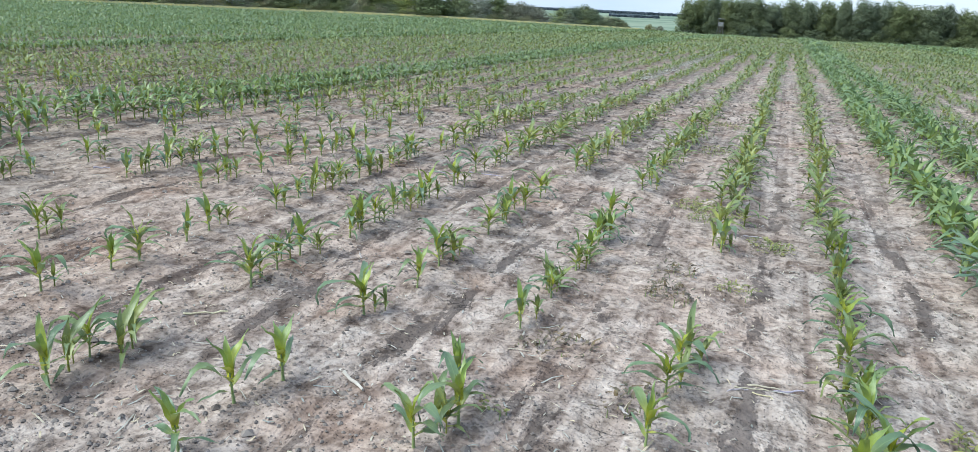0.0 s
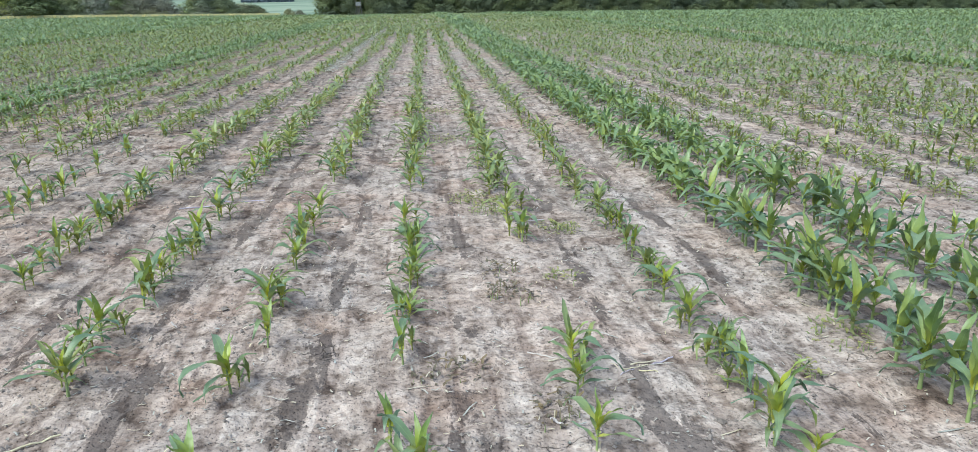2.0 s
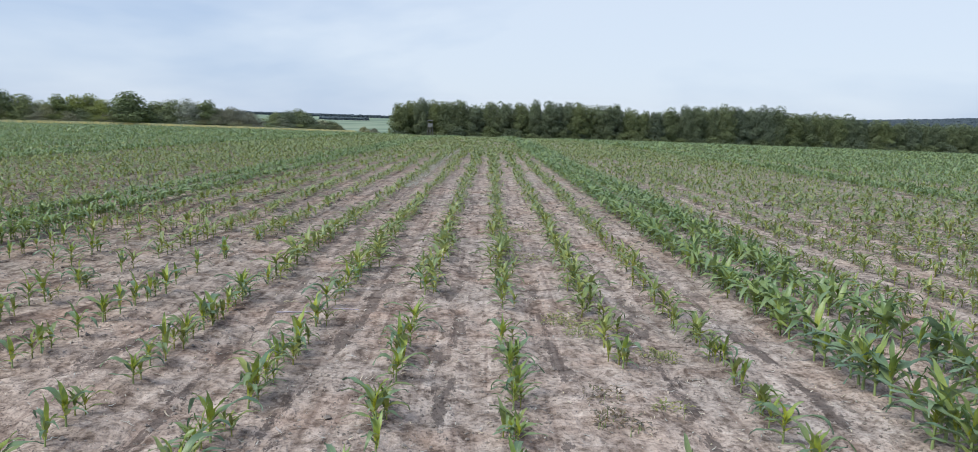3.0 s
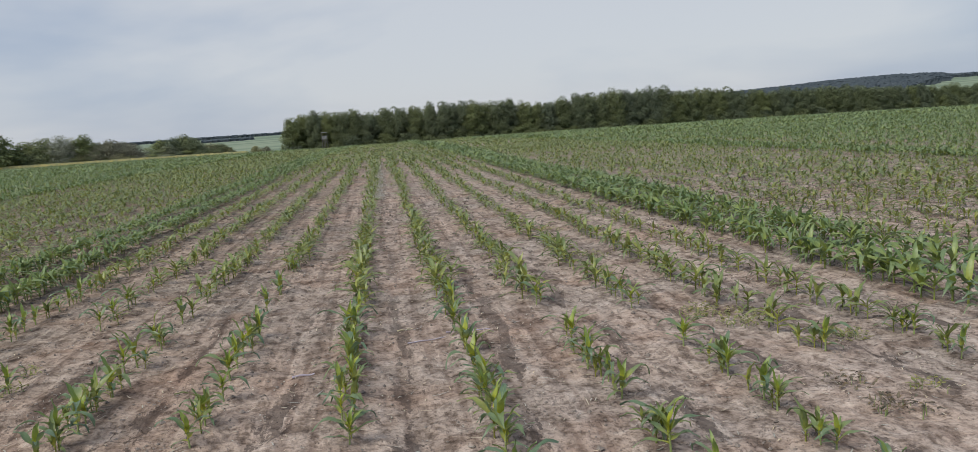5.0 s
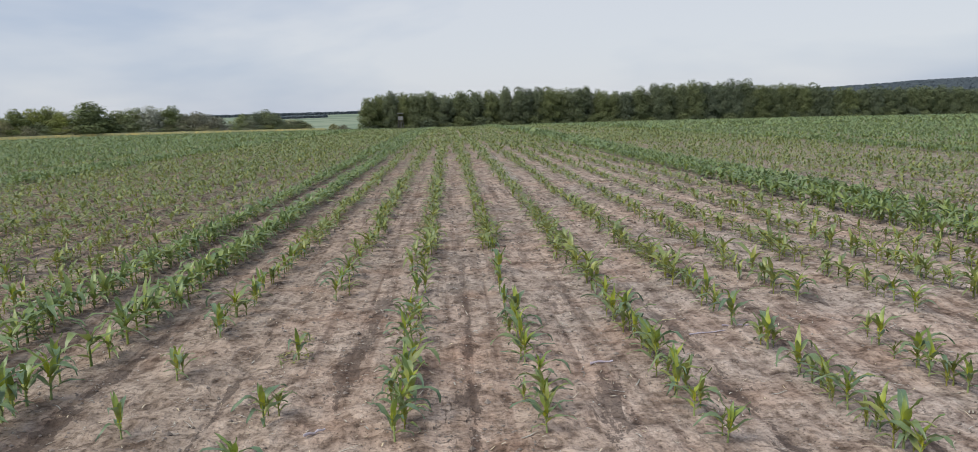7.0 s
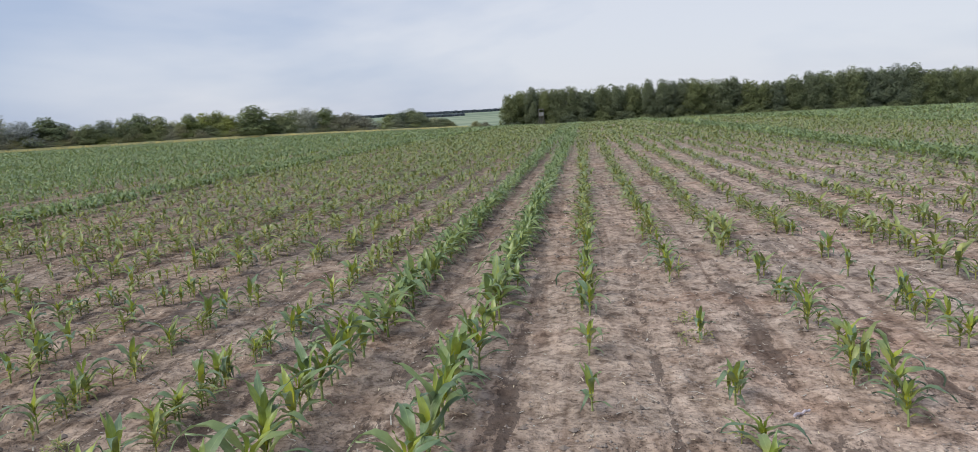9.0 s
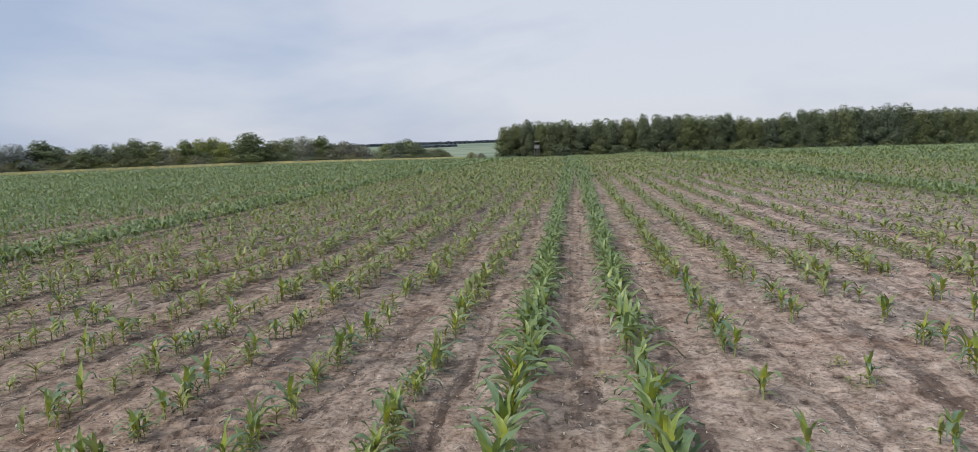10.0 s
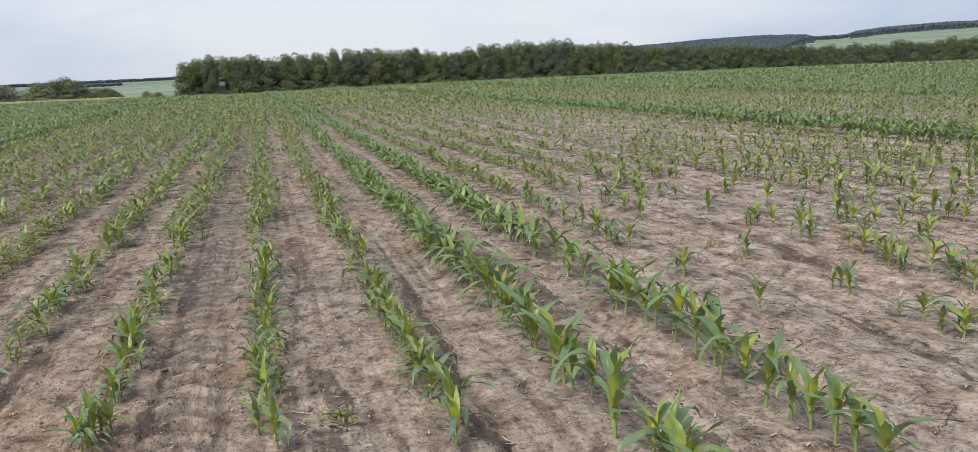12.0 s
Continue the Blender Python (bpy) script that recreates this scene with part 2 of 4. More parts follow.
def leaf_material(name, base, body, tip, island=False):
    m, n, l, b = material(name, 0.38, 0.5)
    uv = node(n, l, "ShaderNodeSeparateXYZ", [("Vector", node(n, l, "ShaderNodeUVMap").outputs[0])])
    along = ramp(n, l, uv.outputs["X"], [(0.0, base), (0.38, body), (1.0, tip)])
    if island:
        rnd = n.new("ShaderNodeNewGeometry").outputs["Random Per Island"]
    else:
        rnd = n.new("ShaderNodeObjectInfo").outputs["Random"]
    vary = ramp(n, l, rnd, [(0.0, (0.72, 0.80, 0.86)), (0.5, (1.0, 1.0, 1.0)), (1.0, (1.28, 1.16, 0.92))])
    c = mixed(n, l, 1.0, along.outputs[0], vary.outputs[0], "MULTIPLY")
    rib = ramp(n, l, uv.outputs["Y"], [(0.0, (0, 0, 0)), (0.44, (0, 0, 0)), (0.5, (1, 1, 1)), (0.56, (0, 0, 0))])
    c = mixed(n, l, maths(n, l, "MULTIPLY", rib.outputs[0], 0.4), c, (0.30, 0.40, 0.16))
    P = node(n, l, "ShaderNodeTexCoord").outputs["Object"]
    mott = ramp(n, l, noised(n, l, P, 35.0, 3), [(0.3, (0.8, 0.82, 0.8)), (0.7, (1.15, 1.12, 1.1))])
    c = mixed(n, l, 0.8, c, mott.outputs[0], "MULTIPLY")
    l.new(c, b.inputs["Base Color"])
    tr = node(n, l, "ShaderNodeBsdfTranslucent")
    l.new(c, tr.inputs["Color"])
    mx = n.new("ShaderNodeMixShader")
    mx.inputs[0].default_value = 0.3
    l.new(b.outputs[0], mx.inputs[1])
    l.new(tr.outputs[0], mx.inputs[2])
    l.new(mx.outputs[0], n["Material Output"].inputs["Surface"])
    return m


def plain_material(name, a, b_col, scale=8.0, rough=0.85, stretch=(1, 1, 1), random_tint=0.0, bump=0.0):
    m, n, l, b = material(name, rough, 0.25)
    P = scaled(n, l, node(n, l, "ShaderNodeTexCoord").outputs["Object"], stretch)
    f = noised(n, l, P, scale, 5, 0.6)
    c = ramp(n, l, f, [(0.3, a), (0.7, b_col)]).outputs[0]
    if random_tint:
        rnd = n.new("ShaderNodeObjectInfo").outputs["Random"]
        lo, hi = 1 - random_tint, 1 + random_tint
        c = mixed(n, l, 1.0, c, ramp(n, l, rnd, [(0, (lo, lo, hi)), (1, (hi, hi, lo))]).outputs[0], "MULTIPLY")
    l.new(c, b.inputs["Base Color"])
    if bump:
        bp = node(n, l, "ShaderNodeBump", [("Height", f)], Strength=0.7, Distance=bump)
        l.new(bp.outputs[0], b.inputs["Normal"])
    return m


def foliage_material(name, dark, light, tint=0.12):
    m, n, l, b = material(name, 0.7, 0.2)
    rnd = n.new("ShaderNodeNewGeometry").outputs["Random Per Island"]
    c = ramp(n, l, rnd, [(0.0, dark), (1.0, light)]).outputs[0]
    ob = n.new("ShaderNodeObjectInfo").outputs["Random"]
    c = mixed(n, l, 1.0, c, ramp(n, l, ob, [(0, (1 - tint, 1 - tint, 1 + tint)), (1, (1 + tint, 1 + tint * 0.6, 1 - tint))]).outputs[0], "MULTIPLY")
    l.new(c, b.inputs["Base Color"])
    tr = node(n, l, "ShaderNodeBsdfTranslucent")
    l.new(c, tr.inputs["Color"])
    mx = n.new("ShaderNodeMixShader")
    mx.inputs[0].default_value = 0.3
    l.new(b.outputs[0], mx.inputs[1])
    l.new(tr.outputs[0], mx.inputs[2])
    l.new(mx.outputs[0], n["Material Output"].inputs["Surface"])
    return m


SOIL = soil_material()
LEAF = leaf_material("maize_leaf", (0.40, 0.42, 0.08), (0.17, 0.235, 0.12), (0.155, 0.22, 0.14))
LEAF_DARK = leaf_material("dark_maize_leaf", (0.31, 0.36, 0.10), (0.172, 0.24, 0.135), (0.165, 0.235, 0.16))
LEAF_FRESH = leaf_material("fresh_maize_leaf", (0.36, 0.40, 0.09), (0.178, 0.248, 0.112), (0.158, 0.228, 0.128))
LEAF_YOUNG = leaf_material("maize_whorl_leaf", (0.46, 0.46, 0.05), (0.30, 0.36, 0.06), (0.17, 0.245, 0.10))
LEAF_HEART = leaf_material("dark_maize_whorl_leaf", (0.42, 0.44, 0.07), (0.25, 0.31, 0.08), (0.165, 0.238, 0.11))
LEAF_FIELD = leaf_material("field_maize_leaf", (0.325, 0.345, 0.08), (0.222, 0.263, 0.097), (0.184, 0.233, 0.114), True)
LEAF_DENSE = leaf_material("dense_maize_leaf", (0.30, 0.36, 0.085), (0.197, 0.266, 0.105), (0.18, 0.247, 0.126), True)
STALK = plain_material("maize_stalk", (0.19, 0.25, 0.09), (0.28, 0.32, 0.14), 20, 0.5)
DEAD_WEED = leaf_material("withered_weed", (0.11, 0.085, 0.06), (0.16, 0.125, 0.085), (0.20, 0.155, 0.10), True)
WEED = leaf_material("weed_leaf", (0.17, 0.18, 0.065), (0.26, 0.27, 0.10), (0.32, 0.30, 0.13), True)
STRAW = plain_material("straw", (0.34, 0.29, 0.25), (0.54, 0.49, 0.43), 30, 0.9, (1, 1, 1), 0.2)
CLOD = plain_material("soil_clod", (0.115, 0.094, 0.082), (0.27, 0.23, 0.205), 9, 0.95, bump=0.01)
BARK = plain_material("bark", (0.07, 0.055, 0.045), (0.17, 0.14, 0.12), 6, 0.9, (1, 1, 0.2), bump=0.03)
TREE_LEAF = foliage_material("tree_foliage", (0.115, 0.142, 0.080), (0.190, 0.222, 0.108))
BUSH_LEAF = foliage_material("hedge_foliage", (0.125, 0.165, 0.075), (0.27, 0.31, 0.125), 0.25)
OAK_LEAF = foliage_material("oak_foliage", (0.105, 0.14, 0.065), (0.20, 0.24, 0.10), 0.12)
WILLOW_LEAF = foliage_material("willow_foliage", (0.21, 0.235, 0.17), (0.37, 0.39, 0.30), 0.12)
SCRUB_LEAF = foliage_material("scrub_foliage", (0.16, 0.165, 0.095), (0.29, 0.29, 0.17), 0.15)
PALE_EARTH = plain_material("pale_bare_earth", (0.42, 0.40, 0.36), (0.62, 0.60, 0.55), 3, 0.95, bump=0.05)
# blue of the distance haze is mixed into this leaf colour
HAZY_WOOD_LEAF = foliage_material("haze_tinted_wood_foliage", (0.062, 0.082, 0.098), (0.090, 0.112, 0.125))
DRY_GRASS = leaf_material("dry_grass", (0.52, 0.48, 0.20), (0.64, 0.59, 0.28), (0.70, 0.65, 0.36), True)
PALE_GRASS = leaf_material("headland_grass", (0.26, 0.30, 0.14), (0.32, 0.36, 0.18), (0.40, 0.42, 0.24), True)
LITTER = leaf_material("straw_bits", (0.42, 0.38, 0.34), (0.55, 0.51, 0.46), (0.32, 0.27, 0.23), True)
PALE_WOOD = plain_material("pale_boards", (0.17, 0.17, 0.17), (0.30, 0.30, 0.30), 5, 0.85, (1, 1, 0.3))
OLD_WOOD = plain_material("weathered_boards", (0.10, 0.09, 0.08), (0.20, 0.19, 0.17), 5, 0.9, (1, 1, 0.3))

# ---------------------------------------------------------------- the lie of the land
ROW = 0.7                      # distance of the maize rows
CX, CY = -3.0, 2.5


def vnoise(x, y, seed):
    """Smooth value noise on a unit lattice."""
    x, y = np.asarray(x, float), np.asarray(y, float)
    xi, yi = np.floor(x).astype(np.int64), np.floor(y).astype(np.int64)
    fx, fy = x - xi, y - yi
    fx, fy = fx * fx * (3 - 2 * fx), fy * fy * (3 - 2 * fy)

    def lattice(a, b):
        k = (a * 374761393 + b * 668265263 + seed * 982451653) & 0xFFFFFFFF
        k = ((k ^ (k >> 13)) * 1274126177) & 0xFFFFFFFF
        return ((k ^ (k >> 16)) & 0xFFFF) / 65535.0

    a, b, c, d = lattice(xi, yi), lattice(xi + 1, yi), lattice(xi, yi + 1), lattice(xi + 1, yi + 1)
    return (a * (1 - fx) + b * fx) * (1 - fy) + (c * (1 - fx) + d * fx) * fy


def land(x, y):
    """Height of the ground without its small relief: a gently domed field, a valley and hills beyond."""
    x, y = np.asarray(x, float), np.asarray(y, float)
    dx, dy = x - CX, y - CY
    r = np.hypot(dx, dy) + 1e-6
    s = dx / r
    k = 8.6e-5 * (1.0 + np.clip(s + 0.10, -0.30, 0.0) * 0.75)
    near = -k * np.minimum(r, 230.0) ** 2
    theta = np.degrees(np.arctan2(dx, dy))
    e = np.interp(theta, [-180, -60, -35, -5, 12, 20, 25.7, 29.7, 31.8, 35.7, 37.6, 38.6, 39, 41, 41.6, 43.5, 47, 70, 120, 180],
                  [0.0, 0.0, -0.0003, -0.0003, 0.0, 0.005, 0.0083, 0.0107, 0.0126, 0.0139, 0.0129, 0.0117, 0.0095, 0.0095, 0.0127, 0.0156, 0.017, 0.008, 0.0, 0.0])
    top = e * 2200.0 + 1.5
    edge = -k * 230.0 ** 2
    u = np.clip((r - 230.0) / 420.0, 0, 1)
    valley = edge + (-24.0 - edge) * (u * u * (3 - 2 * u))
    v = np.clip((r - 700.0) / 1500.0, 0, 1)
    far = valley + (top + 24.0) * (v * v * (3 - 2 * v)) - np.clip(r - 2300.0, 0, None) * 0.02
    return np.where(r < 230.0, near, far)


def relief(x, y):
    """Furrows, crust and clods of the tilled soil near the walk."""
    ph = (x / ROW) % 1.0
    ridge = 0.010 * np.exp(-((np.minimum(ph, 1 - ph)) / 0.12) ** 2)
    w = vnoise(x * 3.0, y * 0.5, 11)
    slot = -0.012 * np.exp(-(((ph - 0.42 - 0.16 * (w - 0.5)) / 0.10) ** 2)) * np.clip(vnoise(x * 1.5, y * 0.7, 5) * 1.8 - 0.3, 0, 1)
    slot2 = -0.009 * np.exp(-(((ph - 0.70) / 0.06) ** 2)) * np.clip(vnoise(x * 1.5, y * 0.6, 8) * 1.8 - 0.4, 0, 1)
    n = 0.030 * (vnoise(x * 2.2, y * 1.3, 1) - 0.5) + 0.020 * (vnoise(x * 6, y * 5, 2) - 0.5)
    n = n + 0.022 * (vnoise(x * 11, y * 10, 3) - 0.5) + 0.013 * (vnoise(x * 19, y * 18, 4) - 0.5) - 0.012 * np.abs(vnoise(x * 7, y * 8, 9) - 0.5)
    # lugs of a tractor tyre pressed into one lane
    u = x + 7.98
    lug = np.where(np.abs(u) < 0.2, np.sin((y + np.abs(u) * 0.7) * 2 * math.pi / 0.17), 0.0)
    n = n + 0.036 * np.clip(lug * 1.6, -1, 1) * np.clip((0.2 - np.abs(u)) / 0.04, 0, 1) * np.clip(vnoise(x, y * 0.8, 31) * 2 - 0.3, 0, 1)
    fade = np.clip((30.0 - y) / 12.0, 0, 1) * np.clip((16.0 - np.abs(x + 3.0)) / 4.0, 0, 1)
    return (ridge + slot + slot2 + n) * fade


def height(x, y):
    return land(x, y) + relief(np.asarray(x, float), np.asarray(y, float))


def mesh_from(name, verts, faces, mats, uv=None, smooth=True, index=None):
    """A mesh from vertex and face arrays (faces all of one size)."""
    me = bpy.data.meshes.new(name)
    verts, faces = np.asarray(verts, np.float32), np.asarray(faces, np.int32)
    nf, fs = faces.shape
    me.vertices.add(len(verts))
    me.vertices.foreach_set("co", verts.ravel())
    me.loops.add(nf * fs)
    me.loops.foreach_set("vertex_index", faces.ravel())
    me.polygons.add(nf)
    me.polygons.foreach_set("loop_start", np.arange(0, nf * fs, fs, dtype=np.int32))
    me.polygons.foreach_set("loop_total", np.full(nf, fs, np.int32))
    if index is not None:
        me.polygons.foreach_set("material_index", np.asarray(index, np.int32))
    if uv is not None:
        layer = me.uv_layers.new(name="UVMap")
        layer.data.foreach_set("uv", np.asarray(uv, np.float32)[faces.ravel()].ravel())
    me.update(calc_edges=True)
    me.polygons.foreach_set("use_smooth", np.full(nf, smooth))
    for m in mats:
        me.materials.append(m)
    return me


def growing(start, step, factor, end):
    out, p = [], start
    while p < end:
        step *= factor
        p += step
        out.append(p)
    return out


def build_ground():
    up = growing(5.0, 0.04, 1.09, 4200)
    down = [-v for v in growing(11.5, 0.04, 1.09, 4200)]
    xs = np.array(down[::-1] + list(np.arange(-11.5, 5.0001, 0.04)) + up)
    ys = np.array([-v for v in growing(-3.0, 0.06, 1.15, 4200)][::-1] + list(np.arange(3.0, 9.0, 0.036)) + growing(9.0, 0.036, 1.03, 4200))
    X, Y = np.meshgrid(xs, ys)
    V = np.stack([X, Y, height(X, Y)], -1).reshape(-1, 3)
    nx, ny = len(xs), len(ys)
    i = (np.arange(ny - 1)[:, None] * nx + np.arange(nx - 1)[None]).ravel()
    F = np.stack([i, i + 1, i + nx + 1, i + nx], 1)
    ob = new("ground", mesh_from("ground", V, F, [SOIL]))
    return tagged(ob, "dry crusted tilled soil of a maize field with green hills beyond", "ground", kind="structure")


build_ground()


# ---------------------------------------------------------------- maize
def leaf_ribbon(rng, length, width, lean, droop, turn, base, segs, across):
    """One arching leaf: verts, quads, uvs."""
    V, U = [], []
    pos, ang = np.array([0.0, base]), math.radians(lean)
    step = length / segs
    bend = math.radians(droop) / segs
    twist = rng.uniform(-0.5, 0.5)
    side = rng.uniform(-0.28, 0.28)
    for k in range(segs + 1):
        t = k / segs
        w = width * (0.55 + 0.75 * t if t < 0.35 else 0.81 * (1 - ((t - 0.35) / 0.65) ** 1.7)) * 0.5
        w = max(w, 0.001)
        off = side * t * t * length
        for j in range(across):
            a = (j / (across - 1)) * 2 - 1
            fold = abs(a) * w * (0.5 - 0.3 * t)
            wave = 0.17 * width * math.sin(11 * t + 2.5 * a + twist * 6) * abs(a)
            perp = (-math.cos(ang), math.sin(ang))
            x = pos[0] + perp[0] * (fold + wave)
            z = pos[1] + perp[1] * (fold + wave)
            V.append((x, a * w * math.cos(twist * t) + off, z + a * w * math.sin(twist * t) * 0.6))
            U.append((t, 0.5 + a * 0.5))
        pos = pos + step * np.array([math.sin(ang), math.cos(ang)])
        ang += bend * (0.5 + t * 1.3)
    F = []
    for k in range(segs):
        for j in range(across - 1):
            i = k * across + j
            F.append((i, i + 1, i + across + 1, i + across))
    V = np.array(V)
    c, s = math.cos(turn), math.sin(turn)
    V[:, 0], V[:, 1] = V[:, 0] * c - V[:, 1] * s, V[:, 0] * s + V[:, 1] * c
    return V, np.array(F), np.array(U)


def stalk_tube(h, r, sides, rings):
    V, F, U = [], [], []
    for k in range(rings + 1):
        t = k / rings
        rr = r * (1.15 - 0.75 * t) * (1.15 if k == 0 else 1)
        for j in range(sides):
            a = 2 * math.pi * j / sides
            V.append((rr * math.cos(a), rr * math.sin(a), -0.03 + (h + 0.03) * t))
            U.append((0.1, 0.2))
    for k in range(rings):
        for j in range(sides):
            F.append((k * sides + j, k * sides + (j + 1) % sides, (k + 1) * sides + (j + 1) % sides, (k + 1) * sides + j))
    return np.array(V), np.array(F), np.array(U)


def whorl_count(leaves):
    return max(1, leaves * 2 // 5)


def plant_shape(rng, tall, leaves, segs, across, sides, rings, broad=1.0, spread=0.0, long=1.0, open_whorl=0.0):
    """The pieces of one young maize plant: a bare stalk foot, arching outer leaves and an upright whorl."""
    out = [stalk_tube(tall * 0.52, 0.0062 * tall / 0.27, sides, rings)] if sides > 2 else []
    plane = rng.uniform(0, math.pi)
    outer = leaves - whorl_count(leaves)
    for k in range(leaves):
        turn = plane + (k % 2) * math.pi + rng.uniform(-0.7, 0.7)
        if k < outer:
            t = k / max(1, outer - 1)
            length = tall * (0.62 + 0.46 * t) * rng.uniform(0.72, 1.2) * long
            lean = 56 + spread - 24 * t + rng.uniform(-11, 11)
            droop = (70 + 50 * t) * rng.uniform(0.5, 1.5)
            width = 0.044 * broad * (0.62 + 0.38 * t) * rng.uniform(0.85, 1.15)
            base = tall * (0.15 + 0.27 * t)
        else:
            t = (k - outer) / max(1, leaves - outer - 1)
            length = tall * rng.uniform(0.50, 0.70)
            lean = (17 - 10 * t + rng.uniform(-6, 6)) * (1 + open_whorl)
            droop = rng.uniform(8, 60) * (1 + open_whorl)
            width = 0.034 * broad
            base = tall * (0.36 + 0.07 * t)
        out.append(leaf_ribbon(rng, length, width * tall / 0.27, lean, droop, turn, base, segs, across))
    return out


def joined(pieces):
    V, F, U, n = [], [], [], 0
    for v, f, u in pieces:
        V.append(v), F.append(f + n), U.append(u)
        n += len(v)
    return np.concatenate(V), np.concatenate(F), np.concatenate(U)


def part(name, me, parent, label=""):
    ob = new(name, me)
    ob.parent = parent
    if label:
        ob["label"] = label
    return ob


def maize_thing(seed, tall, leaves, outer, young, label, group, spread=0.0, broad=1.0, long=1.0):
    rng = random.Random(seed)
    pieces = plant_shape(rng, tall, leaves, 8, 3, 7, 3, broad, spread, long)
    root = new("maize_plant")
    tagged(root, label, "maize plant", group)
    v, f, u = pieces[0]
    part("stalk", mesh_from("stalk", v, f, [STALK], u), root, "pale green stalk")
    for k, (v, f, u) in enumerate(pieces[1:]):
        part("leaf", mesh_from("leaf", v, f, [outer if k < leaves - whorl_count(leaves) else young], u), root)
    return root


SMALL = [maize_thing(100 + i, 0.25, 7 + i % 2, LEAF, LEAF_YOUNG, "small yellow-green young maize plant in bare soil", "maize plants in the rows", 0.0, 1.15, 0.9) for i in range(8)]
TALL = [maize_thing(200 + i, 0.285, 8 + i % 2, LEAF_DARK, LEAF_HEART, "sturdy dark green young maize plant in a dense row", "maize plants in the dense rows", 4.0, 1.18, 0.78) for i in range(6)]
FRESH = [maize_thing(250 + i, 0.26, 7 + i % 2, LEAF_FRESH, LEAF_YOUNG, "upright fresh green young maize plant in a closed row", "maize plants in the dense rows", -6.0, 1.1, 0.9) for i in range(6)]


def dense(i):
    return i % 12 in (3, 4) or not -24 < i < 19


def row_x(i):
    """Where row i runs; the rows of one pass of the drill sit a little off the even pitch."""
    return i * ROW + float(np.interp(i, [-20, -13, -12, -10, -9, -8, -7, -4, -3, -2, -1, 1, 2, 3, 4, 5], [0.1, 0.17, 0.11, 0.08, 0, 0, -0.05, -0.08, -0.01, 0.03, 0.03, 0.0, -0.05, 0.0, -0.05, -0.08]))


def row_sites(i, y0, y1, rng):
    """Where plants of row i stand, with their sizes: closed in the dense rows, gappy in the others."""
    out, y = [], y0 + rng.uniform(0, 0.2)
    while y < y1:
        v = float(vnoise(i * 0.31, y * 0.12, 21))
        if i in (-9, -8, 3, 4):
            near = max(0.0, min(1.0, (11.0 - y) / 4.0))
            step, size, p = 0.062 + (0.038 if i > 0 else 0.07) * near, (1.05 + 0.14 * near if i > 0 else 0.86 + 0.16 * near) + 0.32 * v, 0.97
        elif -8 < i < 3:
            step, size, p = 0.115, 0.80 + 0.35 * v, 0.55 + 0.45 * v + min(0.45, y * 0.016)
        elif i % 12 in (3, 4):
            step, size, p = 0.075, 1.0 + 0.3 * v, 0.97
        elif -24 < i < 19:
            step, size, p = 0.08, 0.46 + 0.42 * v + min(0.22, y * 0.01), 0.52 + 0.5 * v + min(0.5, y * 0.03)
        else:
            step, size, p = 0.10, 0.85 + 0.3 * v, 0.95
        size *= 1.0 - 0.1 * min(1.0, max(0.0, (y - 9.0) / 8.0))
        if rng.random() < p:
            out.append((y, size * (rng.uniform(0.82, 1.14) if dense(i) else rng.uniform(0.68, 1.22))))
        y += step * rng.uniform(0.6, 1.5)
    return out


def in_field(x, y):
    r = math.hypot(x - CX, y - CY)
    th = math.degrees(math.atan2(x - CX, y - CY))
    return (r < 196) if th < -9 else (y < 203)


field_rng = random.Random(5)
LAST = {}
TWINS = []


def stand(i, y, size, rng):
    """One plant as a thing of its own."""
    src = rng.choice((TALL if i > 0 else FRESH) if dense(i) else SMALL)
    x = row_x(i) + rng.gauss(0, 0.055 if dense(i) and i > 0 else 0.025)
    m = Matrix.Translation((x, y, float(height(x, y)))) @ Matrix.Rotation(rng.uniform(0, 6.28), 4, "Z") @ Matrix.Rotation(rng.uniform(-0.1, 0.1), 4, "X")
    ob = copy_thing(src, m)
    ob.scale = (size * rng.uniform(0.9, 1.15),) * 2 + (size * rng.uniform(0.92, 1.1),)
    LAST[i] = max(LAST.get(i, 0), y + 0.15)
    return ob


def standing(i, *ys):
    """Plants of row i that stand apart, at these distances along the row."""
    for y in ys:
        gap = min([abs(y - o) for o in ys if o != y] or [1])
        stand(i, y, field_rng.uniform(0.8, 1.15) * (1.0 if gap > 0.12 else 0.75), field_rng)
        for _ in range(field_rng.choice((0, 1, 1, 2, 2)) if -8 < i < 3 else field_rng.choice((0, 0, 1))):
            TWINS.append((row_x(i) + field_rng.gauss(0, 0.035), y + field_rng.uniform(0.05, 0.16), field_rng.uniform(0.5, 0.95), field_rng.randrange(6)))


